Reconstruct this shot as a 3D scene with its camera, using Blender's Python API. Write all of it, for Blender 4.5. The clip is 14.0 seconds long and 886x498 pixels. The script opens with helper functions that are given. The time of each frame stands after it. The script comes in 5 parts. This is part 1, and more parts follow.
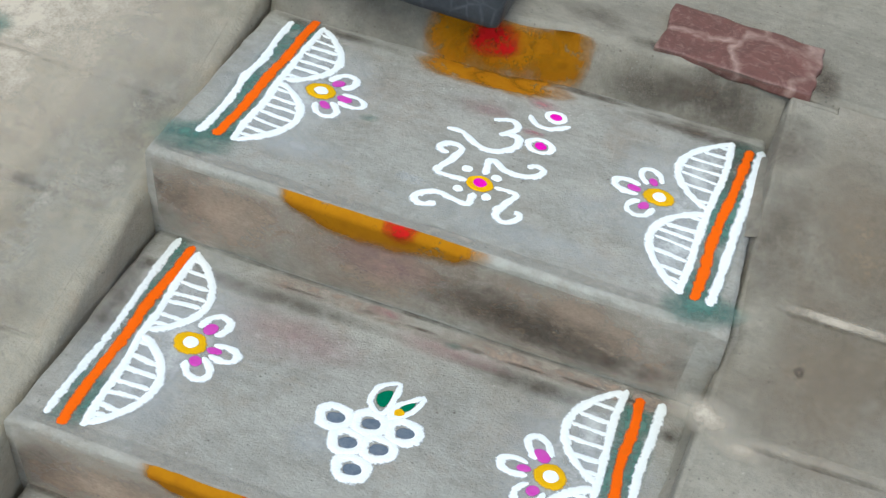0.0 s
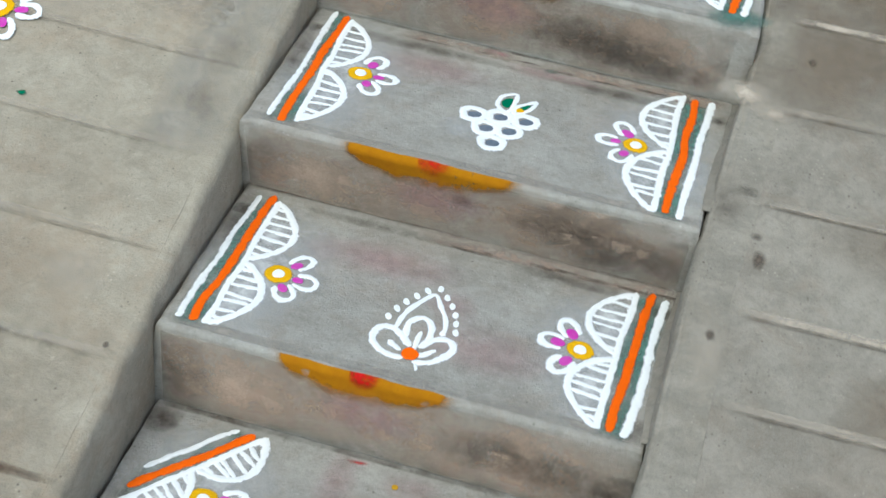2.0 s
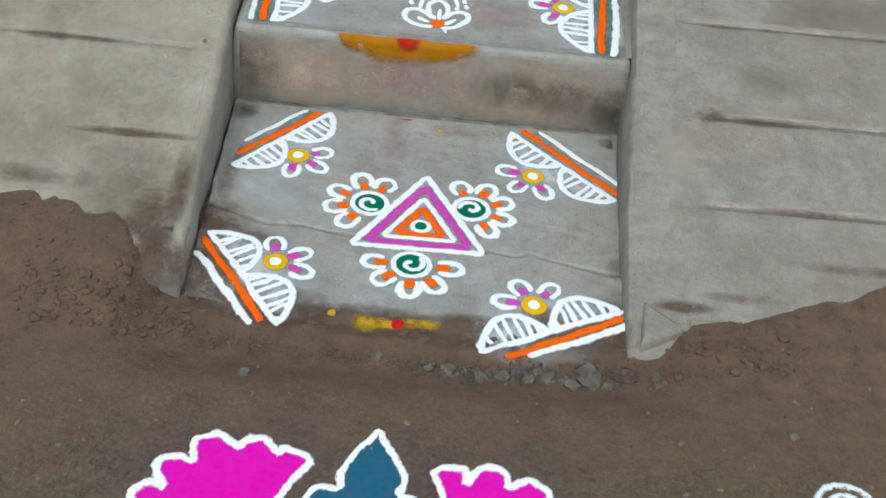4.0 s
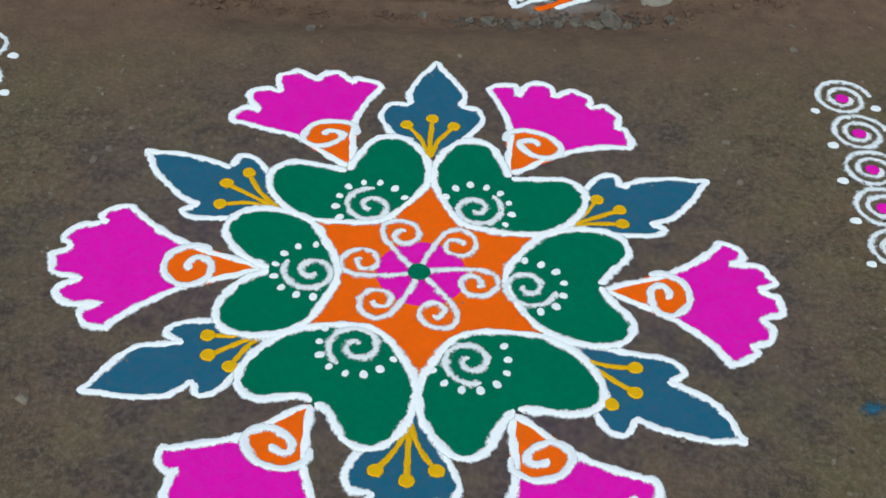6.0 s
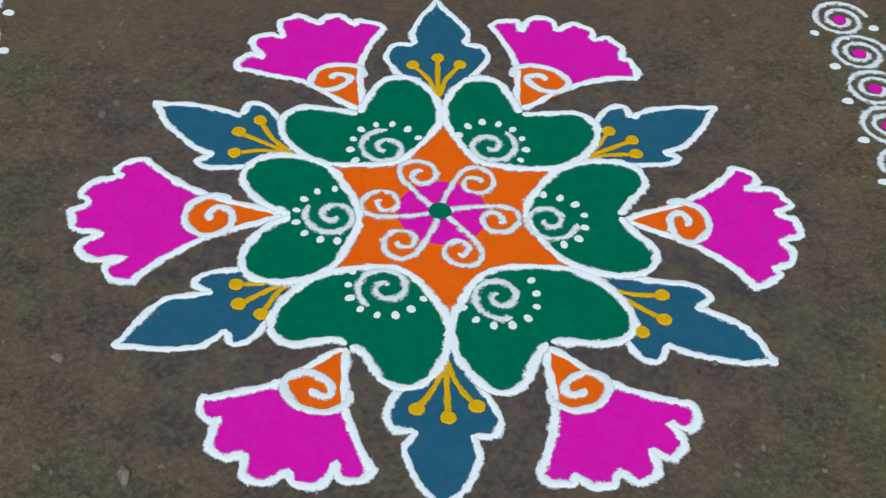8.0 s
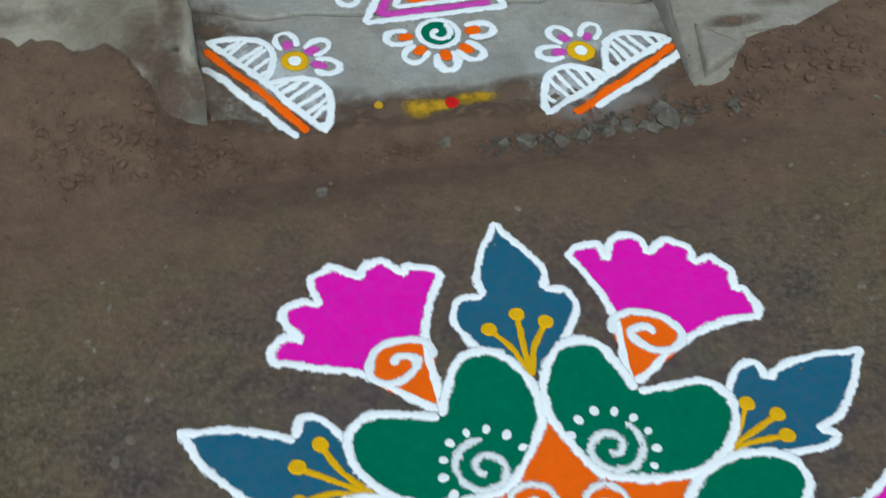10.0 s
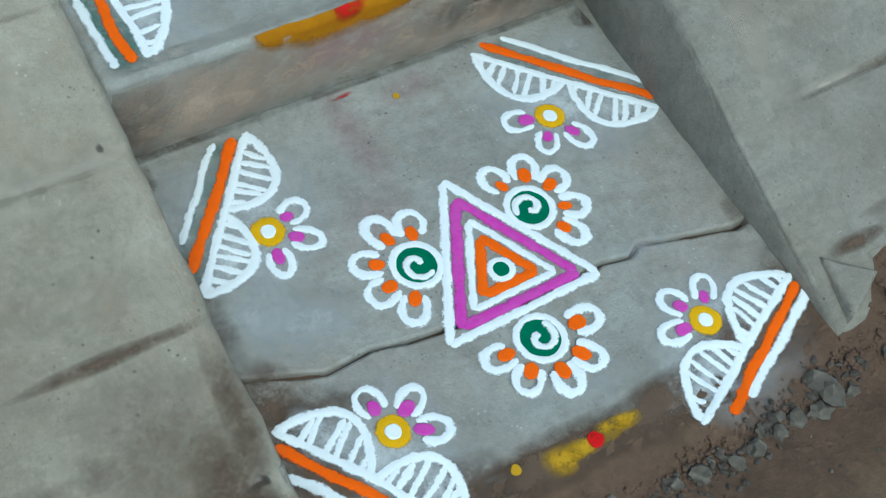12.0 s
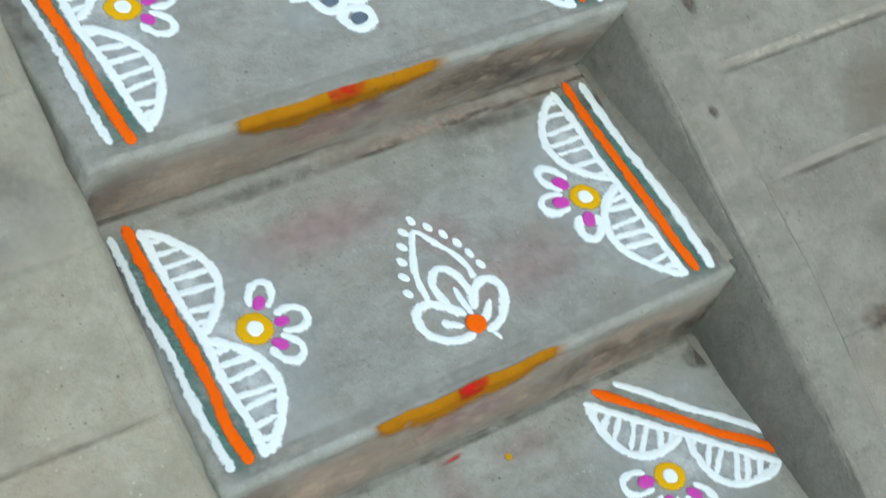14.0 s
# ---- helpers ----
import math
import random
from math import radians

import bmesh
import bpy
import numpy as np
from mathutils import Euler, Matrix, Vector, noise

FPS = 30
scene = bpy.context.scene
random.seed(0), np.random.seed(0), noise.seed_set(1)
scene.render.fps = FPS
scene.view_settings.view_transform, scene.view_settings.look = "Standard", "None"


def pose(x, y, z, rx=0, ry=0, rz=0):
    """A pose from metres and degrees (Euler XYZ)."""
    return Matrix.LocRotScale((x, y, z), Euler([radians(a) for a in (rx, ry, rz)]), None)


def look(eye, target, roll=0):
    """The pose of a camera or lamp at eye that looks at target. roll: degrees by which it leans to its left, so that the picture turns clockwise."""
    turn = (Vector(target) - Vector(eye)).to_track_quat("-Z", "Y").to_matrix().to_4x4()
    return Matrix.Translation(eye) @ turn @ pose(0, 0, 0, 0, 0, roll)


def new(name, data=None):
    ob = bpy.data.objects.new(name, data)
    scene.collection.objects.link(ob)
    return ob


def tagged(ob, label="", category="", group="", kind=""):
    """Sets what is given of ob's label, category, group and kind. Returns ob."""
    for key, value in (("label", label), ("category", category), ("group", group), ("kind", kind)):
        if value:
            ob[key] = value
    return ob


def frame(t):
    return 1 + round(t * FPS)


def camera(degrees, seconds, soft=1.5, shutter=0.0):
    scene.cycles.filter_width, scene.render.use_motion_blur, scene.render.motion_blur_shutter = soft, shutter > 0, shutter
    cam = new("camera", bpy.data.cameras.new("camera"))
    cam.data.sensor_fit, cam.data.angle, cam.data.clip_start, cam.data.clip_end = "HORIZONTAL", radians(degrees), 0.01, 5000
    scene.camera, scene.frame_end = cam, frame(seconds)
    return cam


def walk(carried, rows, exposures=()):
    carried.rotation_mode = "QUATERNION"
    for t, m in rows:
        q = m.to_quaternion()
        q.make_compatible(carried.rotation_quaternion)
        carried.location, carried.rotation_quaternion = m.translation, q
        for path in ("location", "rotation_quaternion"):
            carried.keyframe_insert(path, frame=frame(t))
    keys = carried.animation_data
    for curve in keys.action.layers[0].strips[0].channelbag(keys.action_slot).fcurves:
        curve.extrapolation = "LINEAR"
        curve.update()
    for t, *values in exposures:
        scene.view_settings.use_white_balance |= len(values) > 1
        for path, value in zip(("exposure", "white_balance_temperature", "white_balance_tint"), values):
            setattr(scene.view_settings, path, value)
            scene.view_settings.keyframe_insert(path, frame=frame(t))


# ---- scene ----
cam = camera(35.0, 14.0, soft=1.25, shutter=0.2)
PATH = [
    (0, (0.241, -0.765, 1.608), (0.004, 0.812, 0.401), 12.8),
    (0.5, (0.279, -0.875, 1.612), (0.001, 0.718, 0.436), 11.7),
    (1, (0.391, -1.127, 1.623), (0.008, 0.443, 0.444), 10.7),
    (1.5, (0.394, -1.308, 1.636), (0.007, 0.236, 0.424), 11.4),
    (2, (0.255, -1.529, 1.63), (0.02, 0.038, 0.41), 9.0),
    (2.5, (0.188, -1.689, 1.646), (0.048, -0.129, 0.403), 8.0),
    (3, (0.132, -1.9, 1.635), (0.025, -0.355, 0.369), 9.1),
    (3.2, (0.109, -1.989, 1.627), (0.029, -0.445, 0.358), 8.7),
    (5.3, (-0.154, -2.716, 1.499), (-0.002, -1.182, 0.224), 5.6),
    (5.5, (-0.149, -2.761, 1.485), (-0.009, -1.244, 0.189), 5.5),
    (6, (-0.169, -2.813, 1.465), (-0.037, -1.366, 0.09), 4.6),
    (6.5, (-0.177, -2.835, 1.456), (-0.016, -1.43, 0.041), 3.8),
    (7, (-0.196, -2.85, 1.457), (-0.006, -1.452, 0.039), 4.4),
    (7.2, (-0.201, -2.854, 1.457), (-0.046, -1.455, 0.036), 4.2),
    (9.3, (-0.426, -2.522, 1.489), (-0.07, -1.209, 0.022), 6.2),
    (9.5, (-0.439, -2.433, 1.495), (-0.076, -1.138, 0.015), 7.4),
    (10, (-0.489, -2.061, 1.497), (-0.076, -0.845, -0.036), 6.3),
    (10.2, (-0.533, -1.947, 1.486), (-0.044, -0.765, -0.052), 8.7),
    (10.5, (-0.644, -1.737, 1.504), (0.009, -0.648, -0.041), 14.3),
    (10.8, (-0.769, -1.521, 1.507), (0.02, -0.499, -0.021), 14.0),
    (11, (-0.812, -1.41, 1.531), (-0.006, -0.414, -0.004), 13.5),
    (11.2, (-0.827, -1.319, 1.519), (-0.008, -0.331, -0.016), 14.8),
    (11.5, (-0.813, -1.188, 1.513), (0.003, -0.257, -0.058), 15.8),
    (12, (-0.772, -1.036, 1.502), (0.054, -0.245, -0.139), 17.2),
    (12.5, (-0.767, -0.897, 1.489), (0.117, -0.186, -0.158), 20.1),
    (13, (-0.771, -0.742, 1.502), (0.146, -0.047, -0.133), 20.8),
    (13.5, (-0.752, -0.671, 1.53), (0.159, 0.062, -0.092), 19.8),
    (14, (-0.76, -0.634, 1.571), (0.149, 0.233, 0.015), 18.1),
]
EXPOSURES = [(0, 0.34, 6450, 5), (3.2, 0.28, 6450, 5), (5.3, -0.03, 6450, 3), (7.2, -0.16, 6400, 3), (9.5, -0.27, 6350, 2), (10, -0.13, 6250, 0), (10.5, 0.03, 6050, -4), (11, 0.06, 5850, -8), (12.5, 0.0, 5750, -6), (13.2, -0.06, 5900, -4), (14, 0.18, 6200, -2)]
walk(cam, [(t, look(eye, target, roll)) for t, eye, target, roll in PATH], EXPOSURES)

# ---------------------------------------------------------------- light
world = bpy.data.worlds.new("overcast_sky")
scene.world = world
world.use_nodes = True
wn = world.node_tree.nodes
sky = wn.new("ShaderNodeTexSky")
sky.sky_type = "NISHITA"
sky.sun_disc = False
sky.sun_elevation, sky.sun_rotation = radians(58), radians(178)
sky.air_density, sky.dust_density, sky.ozone_density = 1.0, 2.0, 1.0
wn["Background"].inputs[1].default_value = 0.165
world.node_tree.links.new(sky.outputs[0], wn["Background"].inputs[0])
lamp = bpy.data.lights.new("sun", "SUN")
lamp.energy, lamp.angle, lamp.color = 1.8, radians(35), (1.0, 1.0, 0.93)
sun = new("sun", lamp)
sun.matrix_world = look((-1.5, -4.3, 6.2), (0, 0, 0))

# ---------------------------------------------------------------- node materials


def node(nt, kind, inputs=(), operation="", data_type="", attribute_name="", feature=""):
    n = nt.nodes.new(kind)
    if operation:
        n.operation = operation
    if data_type:
        n.data_type = data_type
    if attribute_name:
        n.attribute_name = attribute_name
    if feature:
        n.feature = feature
    for k, v in dict(inputs).items():
        if hasattr(v, "is_output"):
            nt.links.new(v, n.inputs[k])
        else:
            n.inputs[k].default_value = v
    return n


def start(name):
    m = bpy.data.materials.new(name)
    m.use_nodes = True
    nt = m.node_tree
    return m, nt, nt.nodes["Principled BSDF"], node(nt, "ShaderNodeNewGeometry").outputs["Position"]


def noise_fac(nt, pos, scale, detail=4.0, rough=0.6, lo=0.35, hi=0.65, dist=0.0):
    n = node(nt, "ShaderNodeTexNoise", {"Vector": pos, "Scale": scale, "Detail": detail, "Roughness": rough, "Distortion": dist})
    r = node(nt, "ShaderNodeMapRange", {"Value": n.outputs[0], "From Min": lo, "From Max": hi})
    return r.outputs[0]


def mix(nt, fac, a, b):
    n = node(nt, "ShaderNodeMix", data_type="RGBA")
    for slot, v in ((0, fac), (6, a), (7, b)):
        if hasattr(v, "is_output"):
            nt.links.new(v, n.inputs[slot])
        elif slot == 0:
            n.inputs[0].default_value = v
        else:
            n.inputs[slot].default_value = (*v, 1)
    return n.outputs[2]


def math_node(nt, op, a, b=0.0):
    n = node(nt, "ShaderNodeMath", operation=op)
    for i, v in enumerate((a, b)):
        if hasattr(v, "is_output"):
            nt.links.new(v, n.inputs[i])
        else:
            n.inputs[i].default_value = v
    return n.outputs[0]


def bumped(nt, shader, height, strength, distance):
    b = node(nt, "ShaderNodeBump", {"Height": height, "Strength": strength, "Distance": distance})
    nt.links.new(b.outputs[0], shader.inputs["Normal"])


def concrete(name, base, light, dark, stain, stain_amount=0.5, rough=0.9, seed=0.0, drag=2.6):
    """Trowelled cement: cloudy patches, brown stains, fine grain, small pits."""
    m, nt, sh, pos = start(name)
    shift = node(nt, "ShaderNodeVectorMath", {0: pos, 1: (seed, seed * 0.7, seed * 0.3)}, operation="ADD").outputs[0]
    streak = node(nt, "ShaderNodeVectorMath", {0: shift, 1: (1.0, drag, 1.6)}, operation="MULTIPLY").outputs[0]
    c = mix(nt, noise_fac(nt, shift, 6.5, 8, 0.68, 0.36, 0.64), base, light)
    c = mix(nt, math_node(nt, "MULTIPLY", noise_fac(nt, streak, 8, 7, 0.7, 0.45, 0.72), 0.75), c, dark)
    c = mix(nt, math_node(nt, "MULTIPLY", noise_fac(nt, shift, 2.6, 7, 0.68, 0.5, 0.72, 0.6), stain_amount), c, stain)
    c = mix(nt, math_node(nt, "MULTIPLY", noise_fac(nt, shift, 30, 7, 0.78, 0.46, 0.70, 0.8), 0.75), c, light)
    c = mix(nt, math_node(nt, "MULTIPLY", noise_fac(nt, shift, 17, 8, 0.78, 0.5, 0.74, 1.0), 0.75), c, dark)
    c = mix(nt, math_node(nt, "MULTIPLY", noise_fac(nt, shift, 9, 8, 0.78, 0.52, 0.72, 0.8), stain_amount), c, stain)
    grain = noise_fac(nt, shift, 260, 3, 0.7, 0.3, 0.7)
    c = mix(nt, math_node(nt, "MULTIPLY", grain, 0.3), c, light)
    smear = node(nt, "ShaderNodeVectorMath", {0: shift, 1: (26, 26 * drag, 40)}, operation="MULTIPLY").outputs[0]
    c = mix(nt, math_node(nt, "MULTIPLY", noise_fac(nt, smear, 1.0, 6, 0.75, 0.48, 0.75), 0.5), c, dark)
    pits = node(nt, "ShaderNodeTexVoronoi", {"Vector": shift, "Scale": 46.0, "Randomness": 1.0})
    pit = node(nt, "ShaderNodeMapRange", {"Value": pits.outputs["Distance"], "From Min": 0.05, "From Max": 0.11, "To Min": 0.75, "To Max": 0.0}).outputs[0]
    gate = noise_fac(nt, shift, 17, 2, 0.5, 0.54, 0.6)
    c = mix(nt, math_node(nt, "MULTIPLY", pit, gate), c, (0.07, 0.055, 0.045))
    c = mix(nt, math_node(nt, "MULTIPLY", noise_fac(nt, shift, 95, 7, 0.8, 0.52, 0.75), 0.55), c, dark)
    tone = node(nt, "ShaderNodeObjectInfo").outputs["Random"]
    c = mix(nt, math_node(nt, "MULTIPLY", tone, 0.16), c, dark)
    nt.links.new(c, sh.inputs["Base Color"])
    sh.inputs["Roughness"].default_value = rough
    sh.inputs["Specular IOR Level"].default_value = 0.25
    specks = node(nt, "ShaderNodeTexVoronoi", {"Vector": shift, "Scale": 120.0, "Randomness": 1.0})
    speck = node(nt, "ShaderNodeMapRange", {"Value": specks.outputs["Distance"], "From Min": 0.12, "From Max": 0.24, "To Min": 0.6, "To Max": 0.0}).outputs[0]
    c = mix(nt, math_node(nt, "MULTIPLY", speck, noise_fac(nt, shift, 24, 4, 0.7, 0.5, 0.62)), c, tuple(v * 0.5 for v in dark))
    c = mix(nt, math_node(nt, "MULTIPLY", speck, noise_fac(nt, streak, 15, 4, 0.7, 0.54, 0.64)), c, tuple(min(1, v * 1.35) for v in light))
    nt.links.new(c, sh.inputs["Base Color"])
    h = math_node(nt, "ADD", math_node(nt, "MULTIPLY", grain, 0.45), noise_fac(nt, shift, 40, 6, 0.7, 0.2, 0.8))
    bumped(nt, sh, h, 0.6, 0.003)
    return m


def earth(name, base, dark, warm, green, pale):
    m, nt, sh, pos = start(name)
    c = mix(nt, noise_fac(nt, pos, 4.2, 8, 0.7, 0.36, 0.62), base, warm)
    c = mix(nt, math_node(nt, "MULTIPLY", noise_fac(nt, pos, 3.0, 7, 0.72, 0.46, 0.64, 0.4), 0.85), c, green)
    c = mix(nt, math_node(nt, "MULTIPLY", noise_fac(nt, pos, 18, 8, 0.8, 0.44, 0.64), 0.9), c, dark)
    c = mix(nt, math_node(nt, "MULTIPLY", noise_fac(nt, pos, 110, 6, 0.75, 0.46, 0.74), 0.55), c, pale)
    c = mix(nt, math_node(nt, "MULTIPLY", noise_fac(nt, pos, 37, 8, 0.8, 0.5, 0.72, 0.6), 0.6), c, warm)
    chips = node(nt, "ShaderNodeTexVoronoi", {"Vector": pos, "Scale": 42.0, "Randomness": 1.0})
    chip = node(nt, "ShaderNodeMapRange", {"Value": chips.outputs["Distance"], "From Min": 0.10, "From Max": 0.22, "To Min": 0.8, "To Max": 0.0}).outputs[0]
    c = mix(nt, math_node(nt, "MULTIPLY", chip, noise_fac(nt, pos, 12, 4, 0.6, 0.56, 0.64)), c, pale)
    c = mix(nt, math_node(nt, "MULTIPLY", chip, noise_fac(nt, pos, 23, 2, 0.5, 0.60, 0.64, 0.3)), c, dark)
    # redder washed soil towards the house
    y = node(nt, "ShaderNodeSeparateXYZ", {0: pos}).outputs["Y"]
    y = math_node(nt, "ADD", y, math_node(nt, "MULTIPLY", noise_fac(nt, pos, 6, 6, 0.7, 0.2, 0.8), 0.25))
    wash = node(nt, "ShaderNodeMapRange", {"Value": y, "From Min": -0.95, "From Max": -0.66, "To Max": 0.85}).outputs[0]
    c = mix(nt, wash, c, mix(nt, noise_fac(nt, pos, 30, 7, 0.75, 0.35, 0.65), (0.16, 0.10, 0.066), (0.095, 0.06, 0.042)))
    nt.links.new(c, sh.inputs["Base Color"])
    sh.inputs["Roughness"].default_value = 0.95
    sh.inputs["Specular IOR Level"].default_value = 0.2
    h = math_node(nt, "ADD", noise_fac(nt, pos, 55, 6, 0.75, 0.25, 0.75), math_node(nt, "MULTIPLY", chip, 0.5))
    bumped(nt, sh, h, 0.7, 0.004)
    return m


def powder(name, colour, patch, thin=0.0, fuzz=1.0, amount=0.5):
    """Loose coloured powder: thins out towards the margin of what was strewn ('cover'), speckled, matt."""
    m, nt, sh, pos = start(name)
    cover = node(nt, "ShaderNodeAttribute", attribute_name="cover").outputs["Fac"]
    grain = noise_fac(nt, pos, 420, 3, 0.7, 0.25, 0.75)
    cloud = noise_fac(nt, pos, 85, 5, 0.72, 0.3, 0.7)
    c = mix(nt, math_node(nt, "MULTIPLY", cloud, amount), colour, patch)
    fleck = noise_fac(nt, pos, 150, 6, 0.8, 0.54, 0.72)
    c = mix(nt, math_node(nt, "MULTIPLY", fleck, amount), c, patch)
    c = mix(nt, math_node(nt, "MULTIPLY", noise_fac(nt, pos, 26, 5, 0.7, 0.35, 0.7), amount * 0.5), c, tuple(v * 0.72 for v in colour))
    c = mix(nt, math_node(nt, "MULTIPLY", grain, 0.15), c, tuple(v * 0.6 for v in colour))
    nt.links.new(c, sh.inputs["Base Color"])
    sh.inputs["Roughness"].default_value = 1.0
    sh.inputs["Specular IOR Level"].default_value = 0.05
    a = math_node(nt, "MULTIPLY", cover, 1.75)
    a = math_node(nt, "ADD", a, math_node(nt, "MULTIPLY", math_node(nt, "SUBTRACT", grain, 0.5), 0.75 * fuzz))
    a = math_node(nt, "ADD", a, math_node(nt, "MULTIPLY", math_node(nt, "SUBTRACT", cloud, 0.5), 0.75 * fuzz))
    a = node(nt, "ShaderNodeMapRange", {"Value": a, "From Min": 0.30 + thin, "From Max": 0.95 + thin * 2}).outputs[0]
    nt.links.new(a, sh.inputs["Alpha"])
    bumped(nt, sh, math_node(nt, "ADD", grain, cloud), 0.5, 0.0008)
    return m


def film(name, colour, patch, strength=0.8, scale=22.0):
    """A thin stain or dust film: soft margins, cloudy, lets the cement show through."""
    m, nt, sh, pos = start(name)
    cover = node(nt, "ShaderNodeAttribute", attribute_name="cover").outputs["Fac"]
    cloud = noise_fac(nt, pos, scale, 6, 0.68, 0.3, 0.68)
    grain = noise_fac(nt, pos, 230, 4, 0.7, 0.3, 0.7)
    nt.links.new(mix(nt, cloud, colour, patch), sh.inputs["Base Color"])
    sh.inputs["Roughness"].default_value = 1.0
    sh.inputs["Specular IOR Level"].default_value = 0.05
    a = math_node(nt, "ADD", math_node(nt, "MULTIPLY", cloud, 1.1), math_node(nt, "MULTIPLY", grain, 0.35))
    a = math_node(nt, "MULTIPLY", math_node(nt, "MULTIPLY", a, cover), strength * 1.5)
    a = node(nt, "ShaderNodeMapRange", {"Value": a, "From Min": 0.02, "From Max": 1.0}).outputs[0]
    nt.links.new(a, sh.inputs["Alpha"])
    bumped(nt, sh, grain, 0.3, 0.0008)
    return m


def stone(name, base, vein, vein_scale=9.0, rough=0.5, bend=0.0):
    m, nt, sh, pos = start(name)
    if bend:
        shake = node(nt, "ShaderNodeTexNoise", {"Vector": pos, "Scale": 14.0, "Detail": 4.0})
        shake = node(nt, "ShaderNodeVectorMath", {0: shake.outputs["Color"], 1: (bend * 2, bend * 2, bend * 2)}, operation="MULTIPLY").outputs[0]
        pos = node(nt, "ShaderNodeVectorMath", {0: pos, 1: shake}, operation="ADD").outputs[0]
    c = mix(nt, noise_fac(nt, pos, 28, 6, 0.7, 0.35, 0.7), base, tuple(v * 0.6 for v in base))
    crack = node(nt, "ShaderNodeTexVoronoi", {"Vector": pos, "Scale": vein_scale, "Randomness": 1.0}, feature="DISTANCE_TO_EDGE")
    line = node(nt, "ShaderNodeMapRange", {"Value": crack.outputs["Distance"], "From Min": 0.0, "From Max": 0.07, "To Min": 0.8, "To Max": 0.0}).outputs[0]
    c = mix(nt, math_node(nt, "MULTIPLY", line, noise_fac(nt, pos, 25, 3, 0.6, 0.3, 0.7)), c, vein)
    c = mix(nt, math_node(nt, "MULTIPLY", noise_fac(nt, pos, 90, 5, 0.7, 0.5, 0.8), 0.4), c, vein)
    nt.links.new(c, sh.inputs["Base Color"])
    sh.inputs["Roughness"].default_value = rough
    bumped(nt, sh, noise_fac(nt, pos, 120, 5, 0.7, 0.3, 0.7), 0.3, 0.001)
    return m


TREAD = concrete("tread_cement", (0.266, 0.266, 0.238), (0.365, 0.368, 0.335), (0.168, 0.164, 0.143), (0.255, 0.208, 0.162), 0.7, seed=1.0, drag=1.7)
RAMP = concrete("ramp_cement", (0.295, 0.272, 0.212), (0.385, 0.36, 0.288), (0.195, 0.178, 0.136), (0.295, 0.226, 0.155), 0.75, seed=4.3, drag=1.2)
RAMP_GREY = concrete("grey_ramp_cement", (0.216, 0.203, 0.168), (0.295, 0.28, 0.237), (0.138, 0.13, 0.107), (0.205, 0.165, 0.123), 0.75, seed=11.3, drag=1.2)
STRIP = concrete("strip_cement", (0.222, 0.21, 0.175), (0.295, 0.282, 0.237), (0.145, 0.138, 0.115), (0.195, 0.168, 0.126), 0.6, seed=7.9)
PLASTER = concrete("wall_plaster", (0.5, 0.47, 0.41), (0.56, 0.53, 0.47), (0.4, 0.37, 0.32), (0.4, 0.34, 0.27), 0.3, seed=5.5)
EARTH = earth("packed_earth", (0.104, 0.083, 0.048), (0.041, 0.034, 0.023), (0.122, 0.081, 0.047), (0.092, 0.086, 0.037), (0.25, 0.22, 0.16))
MUD = earth("red_mud", (0.145, 0.095, 0.062), (0.08, 0.054, 0.037), (0.165, 0.10, 0.064), (0.115, 0.085, 0.055), (0.24, 0.185, 0.14))
CLOD = earth("dark_clods", (0.085, 0.055, 0.036), (0.045, 0.03, 0.02), (0.10, 0.062, 0.04), (0.07, 0.05, 0.032), (0.17, 0.125, 0.09))
WHITE = powder("white_powder", (0.82, 0.875, 0.89), (0.70, 0.76, 0.78), fuzz=1.25)
THIN_WHITE = powder("thin_white_powder", (0.79, 0.84, 0.85), (0.60, 0.65, 0.66), thin=0.05, fuzz=1.7)
CHALK = powder("chalky_white_powder", (0.90, 0.945, 0.955), (0.79, 0.84, 0.86), fuzz=1.35)
ORANGE = powder("orange_powder", (0.90, 0.125, 0.002), (0.68, 0.13, 0.012), amount=0.6)
PINK = powder("pink_powder", (0.74, 0.0003, 0.40), (0.50, 0.04, 0.42), amount=0.42)
ROSE_PINK = powder("rose_pink_powder", (0.56, 0.035, 0.40), (0.46, 0.15, 0.40), amount=0.6)
GREEN = powder("green_powder", (0.0006, 0.158, 0.078), (0.006, 0.105, 0.062), amount=0.6)
BLUE = powder("blue_powder", (0.008, 0.118, 0.198), (0.06, 0.10, 0.15), amount=0.65)
GREY_BLUE = powder("grey_blue_powder", (0.09, 0.13, 0.18), (0.22, 0.24, 0.27), amount=0.7)
YELLOW = powder("yellow_powder", (0.75, 0.42, 0.006), (0.58, 0.33, 0.01), amount=0.5)
TURMERIC = film("turmeric_paste", (0.40, 0.172, 0.005), (0.30, 0.118, 0.006), 1.4, 24.0)
TURMERIC_DRY = film("dry_turmeric", (0.52, 0.31, 0.015), (0.4, 0.23, 0.02), 1.0, 60.0)
KUMKUM = film("vermilion_powder", (0.56, 0.006, 0.012), (0.42, 0.012, 0.012), 1.15, 50.0)
TEAL = film("teal_powder", (0.045, 0.16, 0.128), (0.11, 0.20, 0.175), 0.78, 28.0)
SMUDGE = film("pale_smudge", (0.52, 0.55, 0.55), (0.44, 0.46, 0.46), 0.95)
ROSE = film("rose_smudge", (0.48, 0.20, 0.225), (0.38, 0.24, 0.24), 1.05)
WORN = film("worn_edge", (0.36, 0.345, 0.31), (0.30, 0.285, 0.25), 0.8, 30.0)
